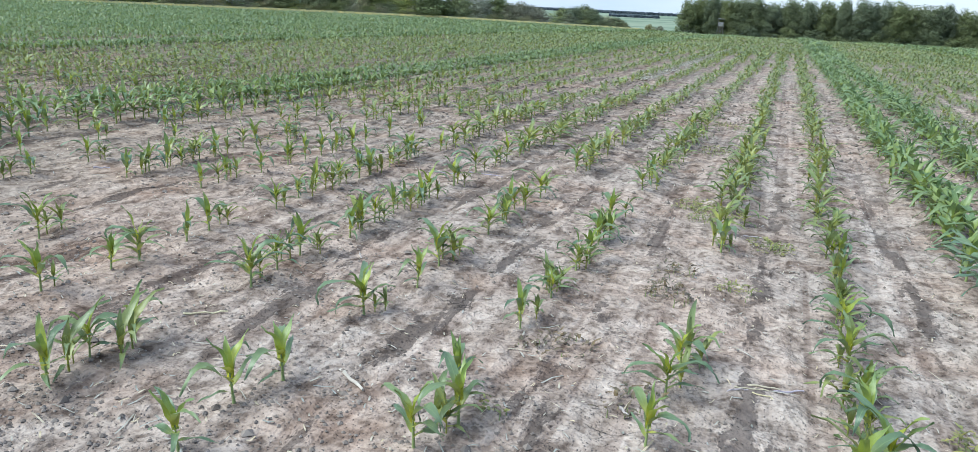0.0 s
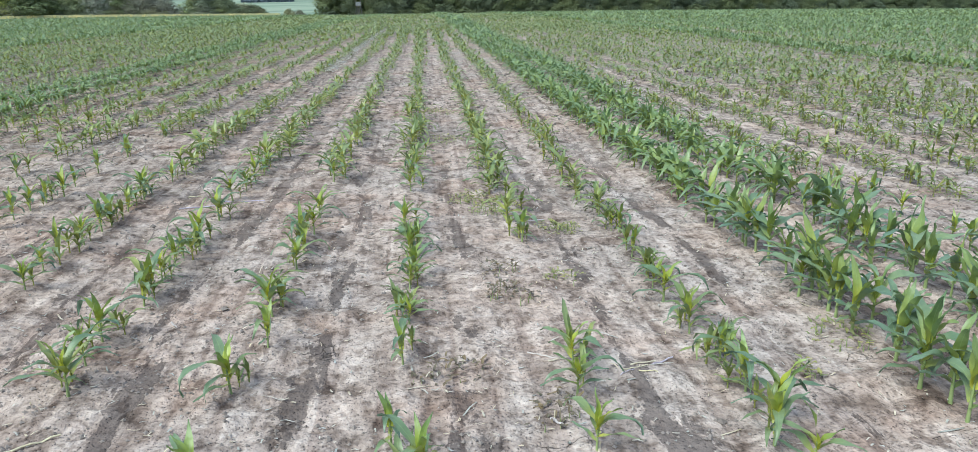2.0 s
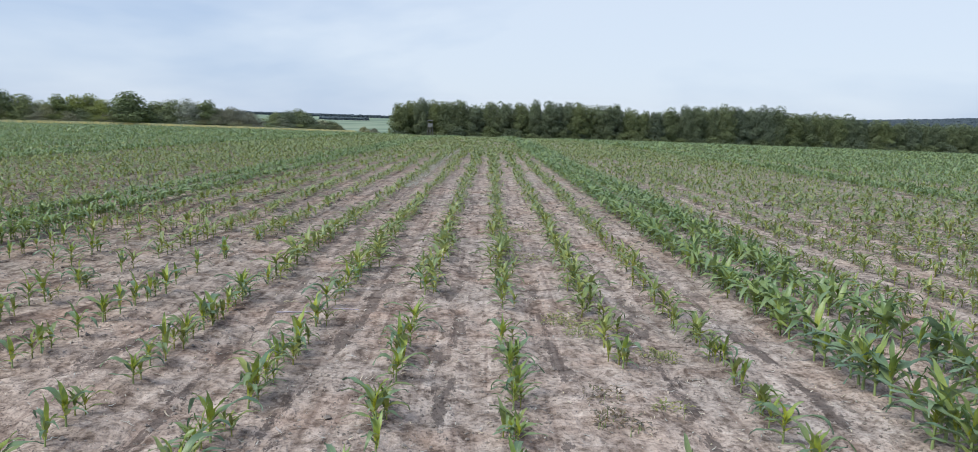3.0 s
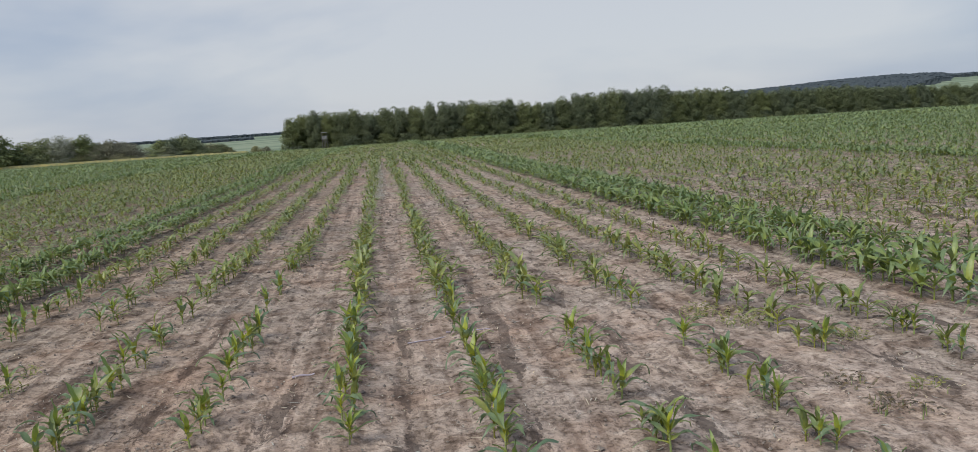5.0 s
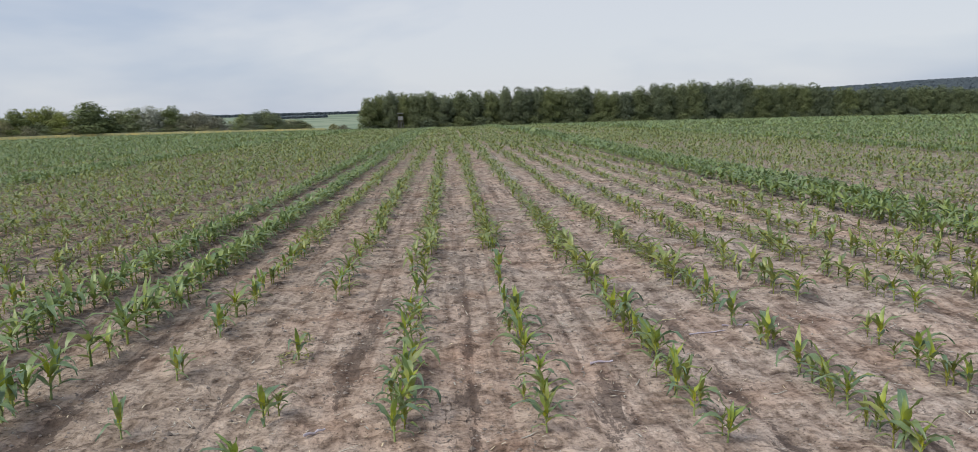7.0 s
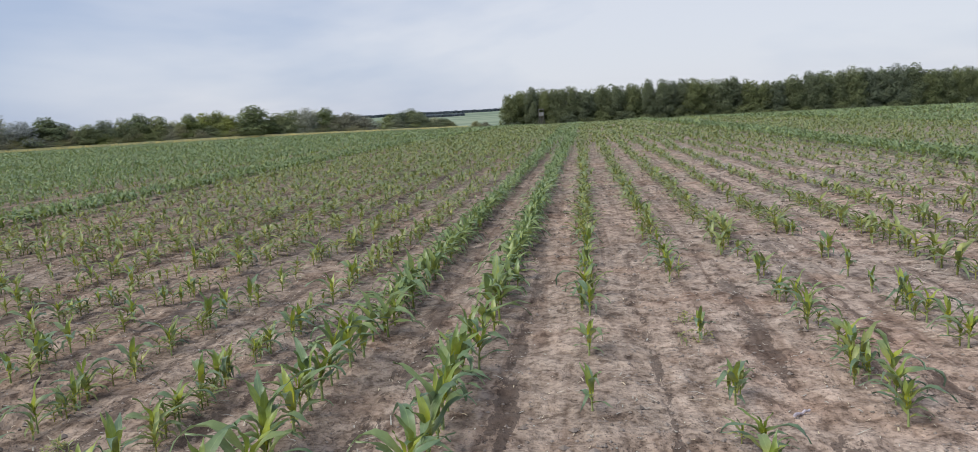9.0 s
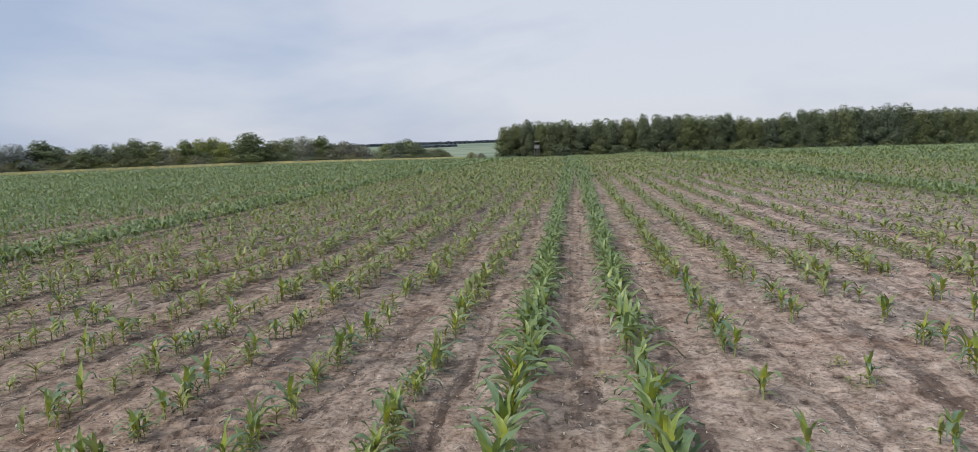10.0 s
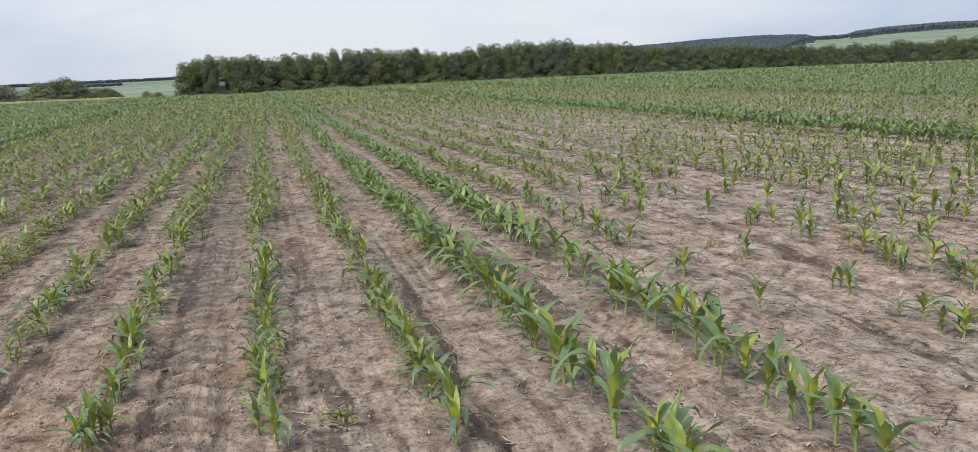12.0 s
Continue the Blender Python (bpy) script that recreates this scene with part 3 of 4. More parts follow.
standing(-16, 9.90, 11.00)
standing(-15, 8.82, 9.35, 10.43)
standing(-14, 8.23, 8.67, 9.71)
standing(-13, 6.82, 7.22, 7.91, 8.21, 8.37, 8.47, 8.74, 8.84, 9.25, 10.29)
standing(-12, 6.13, 6.16, 6.20, 6.62, 6.64, 6.92, 7.13, 7.27, 7.48, 8.18, 8.71, 8.80, 9.01, 9.95)
standing(-11, 5.88, 6.26, 6.54, 6.69, 7.06, 7.43, 8.02, 8.25, 8.67, 9.28, 10.48)
standing(-10, 5.60, 5.78, 6.10, 6.33, 6.58, 6.75, 6.92, 7.21, 7.42, 7.79, 7.99, 8.56, 9.24, 9.47)
standing(-7, 6.49, 7.29, 8.12, 8.31, 8.64, 9.02, 9.36, 9.65, 10.05, 10.29, 10.52, 10.91)
standing(-6, 5.75, 6.03, 6.56, 7.55, 9.18, 9.49, 9.86, 10.63)
standing(-5, 6.30, 6.50, 6.66, 6.84, 6.92, 7.07, 7.23, 7.69, 7.84, 8.26, 8.41, 9.12, 9.80)
standing(-4, 4.94, 6.28, 6.53, 6.92, 7.33, 7.58, 7.84, 8.09, 8.31, 8.68, 9.18, 9.81, 10.97, 10.98)
standing(-3, 4.34, 4.73, 4.91, 5.28, 5.49, 6.08, 6.40, 6.64, 6.86, 7.19, 7.36, 7.71, 8.03, 8.19, 8.73)
standing(-2, 3.74, 3.95, 4.16, 4.85, 5.11, 5.33, 5.81, 5.94, 6.11, 6.38, 6.55, 6.72, 6.92, 7.36, 7.89, 8.31, 8.54, 8.89, 9.01)
standing(-1, 3.61, 3.92, 4.14, 4.81, 5.20, 5.56, 5.70, 6.28, 6.54, 6.78, 6.97, 7.36, 8.45)
standing(0, 3.91, 4.10, 4.34, 4.99, 5.39, 5.46, 5.88, 6.07, 6.42, 6.55, 6.95, 8.03, 8.33)
standing(1, 4.24, 4.62, 4.84, 6.61)
standing(2, 4.05, 4.22, 4.41, 4.60, 4.82, 4.88, 5.20, 5.59, 5.76, 5.83, 6.28, 6.71, 6.76)
standing(4, 5.93)
standing(5, 6.13, 6.31, 6.82, 7.24)
for i in (-9, -8, 3, 4):
    for y, size in row_sites(i, 4.3 if i < 0 else 4.2, 7.4 if i < 0 else 7.0, field_rng):
        stand(i, y, size, field_rng)
for root in SMALL + TALL + FRESH:
    for o in list(root.children) + [root]:
        bpy.data.objects.remove(o)


def sow(name, shapes, sites, mat, label, flat=0.20):
    """Many plants joined into one object: sites are (x, y, size, shape)."""
    VV, FF, UU, n = [], [], [], 0
    groups = {}
    for x, y, s, k in sites:
        groups.setdefault(k, []).append((x, y, s))
    rng = np.random.default_rng(len(sites))
    for k, some in sorted(groups.items()):
        V, F, U = shapes[k]
        a = np.array(some)
        turn = rng.uniform(0, 2 * math.pi, len(a))
        c, s = np.cos(turn)[:, None], np.sin(turn)[:, None]
        S = a[:, 2:3]
        wx = (V[None, :, 0] * c - V[None, :, 1] * s) * S + a[:, 0:1]
        wy = (V[None, :, 0] * s + V[None, :, 1] * c) * S + a[:, 1:2]
        squat = 1.0 - flat * np.clip((a[:, 1:2] - 8.0) / 9.0, 0, 1)
        wz = V[None, :, 2] * S * squat + height(a[:, 0], a[:, 1])[:, None]
        VV.append(np.stack([wx, wy, wz], -1).reshape(-1, 3))
        FF.append((F[None] + (np.arange(len(a)) * len(V))[:, None, None]).reshape(-1, 4) + n)
        UU.append(np.tile(U, (len(a), 1)))
        n += len(a) * len(V)
    ob = new(name, mesh_from(name, np.concatenate(VV), np.concatenate(FF), [mat], np.concatenate(UU)))
    return tagged(ob, label, "maize crop", kind="stuff")


def shapes_for(seed, count, tall, leaves, segs, across, sides, broad=1.0, spread=14.0, fresh=0.6, open_whorl=0.0):
    rng = random.Random(seed)
    out = []
    for _ in range(count):
        pieces = plant_shape(rng, tall, leaves, segs, across, sides, 1, broad, spread, 1.0, open_whorl)
        for v, f, u in pieces[-whorl_count(leaves):]:
            u[:, 0] *= fresh
        out.append(joined(pieces))
    return out


def sow_band(name, y0, y1, segs, across, sides, leaves, broad, step, seed):
    rng = random.Random(seed)
    low, high = [], []
    half = y1 * 0.95 + 8
    for i in range(int((-4 - half) / ROW), int((half * 1.1) / ROW)):
        x0 = row_x(i)
        near = max(y0, (abs(x0 + 3) - 9) / 1.15, 6.0 if i < -9 else LAST.get(i, 0))
        if near >= y1:
            continue
        for y, s in row_sites(i, near, y1, rng):
            if step > 1 and rng.random() > 1 / step:
                continue
            if y < LAST.get(i, 0):
                if rng.random() < 0.4:
                    continue
                s *= 0.8
            far = max(0.0, min(1.0, (y - 14.0) / 50.0))
            x = x0 + rng.gauss(0, (0.05 if -8 < i < 3 else ((0.07 if i > 0 else 0.035) if dense(i) else 0.12 * min(1.0, 0.3 + max(0.0, y - 7.0) / 12.0))) + 0.20 * far)
            s *= 1.0 + (0.18 if dense(i) else 0.27) * max(0.0, min(1.0, (y - 9.0) / 30.0))
            if in_field(x, y):
                (high if dense(i) else low).append((x, y, s * (step ** 0.12), rng.randrange(6)))
    fresh = 0.65 if y1 < 20 else 1.0
    sow(name, shapes_for(seed + 1, 6, 0.25, leaves, segs, across, sides, broad, 16.0, fresh, 0.9), low, LEAF_FIELD, "gappy rows of small yellow-green young maize")
    sow("dense_" + name, shapes_for(seed + 2, 6, 0.27, leaves, segs, across, sides, broad, 12.0, fresh, 0.7), high, LEAF_DENSE, "closed rows of sturdy dark green young maize", 0.08)


sow("maize_seedlings", shapes_for(35, 6, 0.22, 6, 5, 3, 5, 1.35, 2.0), TWINS, LEAF_FIELD, "yellow-green maize seedlings crowded beside larger plants")
sow_band("maize_rows", 5.0, 14.0, 5, 3, 4, 7, 1.25, 1, 31)
sow_band("maize_rows", 14.0, 30.0, 4, 2, 0, 7, 1.3, 1, 41)
sow_band("maize_rows", 30.0, 52.0, 3, 2, 0, 6, 1.7, 1.4, 51)
sow_band("maize_rows", 52.0, 105.0, 2, 2, 0, 5, 2.7, 3.2, 61)
sow_band("maize_rows", 105.0, 203.0, 1, 2, 0, 3, 3.6, 8, 71)


# ---------------------------------------------------------------- trees
def tube(bm, points, radii, sides=6):
    rings = []
    for (p, r) in zip(points, radii):
        rings.append([bm.verts.new((p[0] + r * math.cos(2 * math.pi * k / sides), p[1] + r * math.sin(2 * math.pi * k / sides), p[2])) for k in range(sides)])
    for a, b in zip(rings, rings[1:]):
        for k in range(sides):
            bm.faces.new((a[k], a[(k + 1) % sides], b[(k + 1) % sides], b[k]))


def trunk_mesh(rng, h, r):
    bm = bmesh.new()
    lean = (rng.uniform(-0.04, 0.04) * h, rng.uniform(-0.04, 0.04) * h)
    pts = [(lean[0] * t * t, lean[1] * t * t, -0.8 + (h * 0.85 + 0.8) * t) for t in (0, 0.06, 0.25, 0.5, 0.75, 1)]
    tube(bm, pts, [r * 1.5, r, r * 0.85, r * 0.65, r * 0.4, r * 0.12], 8)
    for k in range(9):
        t = rng.uniform(0.25, 0.75)
        a = rng.uniform(0, 6.28)
        p = Vector((lean[0] * t * t, lean[1] * t * t, h * 0.85 * t))
        ln = h * rng.uniform(0.16, 0.3)
        d = Vector((math.cos(a), math.sin(a), rng.uniform(0.5, 1.1))).normalized() * ln
        tube(bm, [p, p + d * 0.5, p + d], [r * 0.4, r * 0.25, r * 0.06], 5)
    me = bpy.data.meshes.new("trunk")
    bm.to_mesh(me)
    bm.free()
    me.materials.append(BARK)
    return me


def crown_mesh(rng, lobes, leaves, leaf, mat):
    """Leafy clumps scattered through several uneven lobes: (centre, radii)."""
    nrng = np.random.default_rng(rng.randrange(10 ** 6))
    at, size = np.array([c for c, _ in lobes]), np.array([r for _, r in lobes])
    vol = size.prod(1)
    pick = nrng.choice(len(lobes), leaves, p=vol / vol.sum())
    d = nrng.normal(size=(leaves, 3))
    d /= np.linalg.norm(d, axis=1)[:, None]
    rad = nrng.uniform(0.5, 1.0, leaves) ** 0.6 * (1 + 0.16 * np.sin(5 * d[:, 0] + 3 * d[:, 2] + pick))
    p = at[pick] + d * size[pick] * rad[:, None]
    s = (leaf * nrng.uniform(0.5, 1.25, leaves))[:, None]
    n = d + nrng.normal(size=(leaves, 3)) * 0.38 + np.array([0, 0, 0.55])
    n /= np.linalg.norm(n, axis=1)[:, None]
    a = np.cross(n, nrng.normal(size=(leaves, 3)))
    a /= np.linalg.norm(a, axis=1)[:, None]
    b = np.cross(n, a)
    V = np.stack([p - a * s, p - b * s * 0.7 + n * s * 0.15, p + a * s, p + b * s * 0.7 + n * s * 0.2], 1).reshape(-1, 3)
    return mesh_from("crown", V, np.arange(4 * leaves).reshape(-1, 4), [mat], smooth=False)


def tree_thing(seed, name, h, wide, low, leaves, leaf, mat, label, category, group, dome=0.0):
    """A tree or bush of height h and half-width wide; dome rounds its outline towards the top."""
    rng = random.Random(seed)
    lobes = []
    count = 16
    for k in range(count):
        t = (k + 0.5) / count
        z = h * (low + (0.86 - low) * t)
        full = math.sqrt(max(0.0, 1 - t * t)) * dome + (1.0 - 0.45 * max(0.0, t - 0.6)) * (1 - dome)
        a = k * 2.4 + rng.uniform(-0.5, 0.5)
        rr = wide * rng.uniform(0.42, 0.58) * (0.45 + 0.55 * full)
        spread = max(0.0, wide * full * rng.uniform(0.85, 1.1) - rr)
        lobes.append(((math.cos(a) * spread, math.sin(a) * spread, z), (rr, rr, h * rng.uniform(0.11, 0.16))))
    root = new(name)
    tagged(root, label, category, group)
    part("trunk", trunk_mesh(rng, h * 0.9, 0.014 * h + 0.03), root)
    crown = crown_mesh(rng, lobes, leaves, leaf, mat)
    part("crown", crown, root)
    root["top"] = float(np.percentile([v.co.z for v in crown.vertices], 97.5))
    root["half"] = float(np.percentile([math.hypot(v.co.x, v.co.y) for v in crown.vertices], 72))
    return root


def put(src, x, y, s, turn, sz=None):
    m = Matrix.Translation((x, y, float(land(x, y)))) @ Matrix.Rotation(turn, 4, "Z")
    ob = copy_thing(src, m)
    ob.scale = (s, s, sz or s)
    return ob


def drop_sources(some):
    for root in some:
        for o in list(root.children) + [root]:
            bpy.data.objects.remove(o)


def round_field(theta, r):
    """The place at a bearing and a distance from the middle of the walk."""
    return CX + r * math.sin(radians(theta)), CY + r * math.cos(radians(theta))


def grow(src, x, y, skyline, half, rng):
    """A tree whose top meets a skyline, given as the height at 205 m from the middle of the walk."""
    r = math.hypot(x - CX, y - CY)
    top = 1.5 + (skyline - 1.5) * r / 205.0
    return put(src, x, y, half / src["half"], rng.uniform(0, 6.28), max(0.8, top - float(land(x, y))) / src["top"])


tree_rng = random.Random(77)
BELT = [tree_thing(300 + i, "tree", 11.0, 2.9, 0.12, 12000, 0.135, TREE_LEAF, "dark green broadleaved tree in the shelterbelt at the field edge", "tree", "trees of the shelterbelt", 0.45) for i in range(6)]
BEHIND = [tree_thing(320 + i, "tree", 11.0, 3.2, 0.05, 4500, 0.22, TREE_LEAF, "dark green broadleaved tree in the second line of the shelterbelt", "tree", "trees of the shelterbelt", 0.3) for i in range(3)]
UNDER = [tree_thing(340 + i, "shrub", 4.0, 2.2, 0.03, 3000, 0.125, TREE_LEAF, "dark green shrub under the shelterbelt trees", "shrub", "shrubs of the shelterbelt", 0.6) for i in range(3)]


def belt_skyline(theta):
    return float(np.interp(theta, [-6.6, -6.2, -5.5, -3.6, -1.0, -0.3, 0.2, 0.8, 3.5, 6.2, 8.5, 10.4, 11.5, 13.6, 16.0, 19.5, 21.5, 23.5, 25.4, 25.9, 28, 32, 34, 36, 38, 40, 46, 52],
                           [4.2, 4.8, 5.9, 6.1, 6.35, 5.4, 4.3, 6.2, 6.3, 5.75, 6.1, 6.3, 5.0, 5.1, 6.4, 6.4, 5.8, 4.9, 5.3, 3.9, 3.7, 3.7, 2.9, 2.8, 2.2, 1.9, 2.2, 2.2]))


for line, (y0, off) in enumerate(((208.0, 0.0), (213.5, 1.9), (206.3, 1.2))):
    x = -24.0 + off
    while x < 262:
        theta = math.degrees(math.atan2(x - CX, y0 - CY))
        sky = belt_skyline(theta)
        if line == 0:
            grow(tree_rng.choice(BELT), x, y0 + tree_rng.uniform(-0.8, 0.8), sky + tree_rng.uniform(-0.8, 0.3), tree_rng.uniform(1.6, 2.7), tree_rng)
            x += tree_rng.uniform(2.5, 4.2)
        elif line == 1:
            grow(tree_rng.choice(BEHIND), x, y0 + tree_rng.uniform(-1, 1), sky + tree_rng.uniform(-1.4, -0.5), tree_rng.uniform(2.2, 3.0), tree_rng)
            x += tree_rng.uniform(3.4, 5.2)
        else:
            grow(tree_rng.choice(UNDER), x, y0 + tree_rng.uniform(-0.4, 0.6), tree_rng.uniform(-1.9, -0.2), tree_rng.uniform(1.4, 2.3), tree_rng)
            x += tree_rng.uniform(2.6, 5.5)
drop_sources(BEHIND)
drop_sources(UNDER)
drop_sources(BELT)


def hedge_sources(seed, name, h, leaves, leaf, mat, label, group, dome, count):
    return [tree_thing(seed + i, name, h, 2.6, 0.03, leaves, leaf, mat, label, "tree" if "tree" in name else "bush", group, dome) for i in range(count)]


HEDGE = {
    "green": hedge_sources(400, "hedge_tree", 6.5, 9000, 0.105, BUSH_LEAF, "rounded green tree in the hedge beside the field", "trees of the hedge", 0.9, 4),
    "round": hedge_sources(410, "hedge_tree", 7.0, 11000, 0.105, OAK_LEAF, "dark green dome-shaped tree in the hedge", "trees of the hedge", 0.95, 2),
    "pale": hedge_sources(420, "hedge_tree", 6.5, 8000, 0.095, WILLOW_LEAF, "pale grey-green willow in the hedge", "trees of the hedge", 0.8, 3),
    "bush": hedge_sources(430, "hedge_bush", 3.6, 6000, 0.095, SCRUB_LEAF, "brownish green bush in the hedge", "bushes of the hedge", 0.85, 3),
}
# bearing, skyline and half-width of the trees that stand out of the hedge
HEDGE_TREES = {
    "pale": ((-43.6, 5.0, 2.6), (-41.9, 5.4, 2.5), (-41.0, 5.9, 2.4), (-39.9, 5.6, 2.6), (-38.6, 4.1, 2.4), (-29.5, 2.7, 2.0), (-20.7, 4.0, 2.2), (-20.0, 3.3, 2.4), (-14.2, 0.5, 1.9), (-12.2, 0.3, 1.8), (-11.5, 0.3, 1.9)),
    "round": ((-37.2, 4.5, 3.4), (-31.7, 4.4, 2.7), (-28.6, 3.9, 2.2), (-24.3, 5.1, 3.7), (-19.3, 3.8, 2.4)),
    "green": ((-45.0, 4.6, 3.0), (-36.2, 3.2, 2.4), (-34.8, 2.8, 2.4), (-33.8, 3.5, 2.6), (-32.7, 3.5, 2.4), (-30.6, 3.8, 2.6), (-27.6, 4.0, 2.4), (-26.7, 4.3, 2.5), (-25.9, 3.2, 2.2),
              (-22.7, 3.2, 2.6), (-21.7, 3.7, 2.7), (-14.7, 1.5, 2.3), (-13.9, 1.9, 2.2), (-13.2, 2.5, 2.4), (-12.6, 1.7, 2.0)),
    "bush": ((-18.6, 2.0, 2.3), (-17.8, 2.5, 2.4), (-17.1, 1.9, 2.2), (-16.5, 1.4, 2.2), (-13.4, 0.3, 2.2), (-10.9, -0.2, 1.6), (-10.5, -0.6, 1.4), (-8.45, -1.15, 0.95), (-7.75, -1.45, 1.0)),
}
for kind, trees in HEDGE_TREES.items():
    for theta, sky, half in trees:
        x, y = round_field(theta, 204.0 + tree_rng.uniform(-1.5, 2.5))
        grow(tree_rng.choice(HEDGE[kind]), x, y, sky, half * 1.3, tree_rng)
theta = -66.0
while theta < -10.6:
    if not -16.0 < theta < -14.7:
        x, y = round_field(theta, 202.6 + tree_rng.uniform(-0.8, 1.0))
        sky = tree_rng.uniform(-0.4, 1.7) if theta < -18 else tree_rng.uniform(-1.4, 0.0)
        if theta < -45.5:
            sky += 3.0
        grow(tree_rng.choice(HEDGE[tree_rng.choice(("bush", "green", "green"))]), x, y, sky, tree_rng.uniform(1.9, 2.9), tree_rng)
    theta += tree_rng.uniform(0.45, 0.8)
for some in HEDGE.values():
    drop_sources(some)


def earth_bank():
    """A pale bare bank that shows in a gap of the hedge."""
    rng = random.Random(8)
    bm = bmesh.new()
    grid = []
    for j in range(9):
        v = j / 8
        grid.append([bm.verts.new(((i / 16 - 0.5) * 5.0, (v - 0.5) * 4.0, -0.2 + 2.3 * math.sin(math.pi * v) ** 0.8 * max(0.0, 1 - (i / 16 - 0.25) ** 2 * 1.9) + rng.uniform(-0.08, 0.08))) for i in range(17)])
    for a, b in zip(grid, grid[1:]):
        for i in range(16):
            bm.faces.new((a[i], a[i + 1], b[i + 1], b[i]))
    me = bpy.data.meshes.new("earth_bank")
    bm.to_mesh(me)
    bm.free()
    me.materials.append(PALE_EARTH)
    ob = new("earth_bank", me)
    x, y = round_field(-15.3, 204.0)
    ob.matrix_basis = Matrix.Translation((x, y, float(land(x, y)))) @ Matrix.Rotation(radians(15), 4, "Z")
    return tagged(ob, "pale bare earth bank in a gap of the hedge", "earth bank")


earth_bank()


def far_woods():
    """Dark woods along the crests of the far hills, with haze in their colour."""
    rng = np.random.default_rng(9)
    V, F = [], []
    stands = []
    for th in np.arange(-65, 70, 0.07):
        deep = float(np.interp(th, [13.9, 14, 36.5, 38.9, 39, 41.4, 41.6], [90, 900, 900, 420, 130, 130, 380]))
        low = 0.62 if th < 12 else 0.95
        stands += [(th, 2200 - rng.uniform(0, deep), low) for _ in range(int(deep / 60) + 2)]
    for th in np.arange(-12.3, -8.6, 0.05):
        stands += [(th, 1720 + rng.uniform(-25, 25), 0.5)] * (vnoise(th * 2.1, 1.7, 44) > 0.25)
    for th, r, low in stands:
        a = math.radians(th + rng.uniform(-0.05, 0.05))
        x, y = CX + r * math.sin(a), CY + r * math.cos(a)
        z = float(land(x, y))
        w, h = rng.uniform(5, 9), rng.uniform(9, 14) * low
        i = len(V)
        for k in range(5):
            b = 2 * math.pi * k / 5
            V.append((x + w * math.cos(b), y + w * math.sin(b), z - 2))
        for k in range(5):
            b = 2 * math.pi * k / 5 + 0.5
            V.append((x + w * 0.8 * math.cos(b), y + w * 0.8 * math.sin(b), z + h * rng.uniform(0.55, 0.85)))
        V.append((x, y, z + h))
        for k in range(5):
            F.append((i + k, i + (k + 1) % 5, i + 5 + (k + 1) % 5, i + 5 + k))
            F.append((i + 5 + k, i + 5 + (k + 1) % 5, i + 10, i + 10))
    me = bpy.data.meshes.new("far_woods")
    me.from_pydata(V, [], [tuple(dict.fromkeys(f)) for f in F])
    me.materials.append(HAZY_WOOD_LEAF)
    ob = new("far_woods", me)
    return tagged(ob, "dark woods along the crest of distant hills, blue haze painted into their green", "woodland", kind="stuff")


far_woods()


# ---------------------------------------------------------------- dry grass margin along the hedge
def grass_margin():
    rng = np.random.default_rng(3)
    V, F, U = [], [], []
    for th in np.arange(-64, -9, 0.012):
        r = 198.5 + rng.uniform(-1.5, 1.5)
        a = math.radians(th)
        x, y = CX + r * math.sin(a), CY + r * math.cos(a)
        z = float(land(x, y))
        w, h = rng.uniform(0.15, 0.4), rng.uniform(1.05, 1.4)
        d = np.array([math.cos(a), -math.sin(a)]) * w
        q = rng.uniform(-0.15, 0.15, 2)
        i = len(V)
        V += [(x - d[0], y - d[1], z - 0.1), (x + d[0], y + d[1], z - 0.1), (x + q[0] + d[0] * 0.7, y + q[1] + d[1] * 0.7, z + h * rng.uniform(0.8, 1)), (x + q[0] - d[0] * 0.7, y + q[1] - d[1] * 0.7, z + h)]
        U += [(0, 0.2), (0, 0.8), (1, 0.8), (1, 0.2)]
        F.append((i, i + 1, i + 2, i + 3))
    ob = new("grass_margin", mesh_from("grass_margin", V, F, [DRY_GRASS], U))
    return tagged(ob, "yellow dry grass margin between the maize and the hedge", "grass", kind="stuff")


grass_margin()


def headland_grass():
    """Pale grass on the headland before the shelterbelt."""
    rng = np.random.default_rng(4)
    N = 9000
    x, y = rng.uniform(-45, 260, N), rng.uniform(203.3, 206.0, N)
    z = land(x, y)
    w, h = rng.uniform(0.08, 0.25, N), rng.uniform(0.25, 0.6, N)
    q = rng.uniform(-0.15, 0.15, N)
    V = np.stack([np.stack([x - w, y, z - 0.1], -1), np.stack([x + w, y + 0.05, z - 0.1], -1), np.stack([x + w * 0.6 + q, y + q, z + h], -1), np.stack([x - w * 0.6 + q, y + q, z + h * 0.9], -1)], 1).reshape(-1, 3)
    F = np.arange(4 * N).reshape(-1, 4)
    U = np.tile([(0, 0.2), (0, 0.8), (1, 0.8), (1, 0.2)], (N, 1))
    ob = new("headland_grass", mesh_from("headland_grass", V, F, [PALE_GRASS], U))
    return tagged(ob, "pale green grass on the headland before the trees", "grass", kind="stuff")


headland_grass()


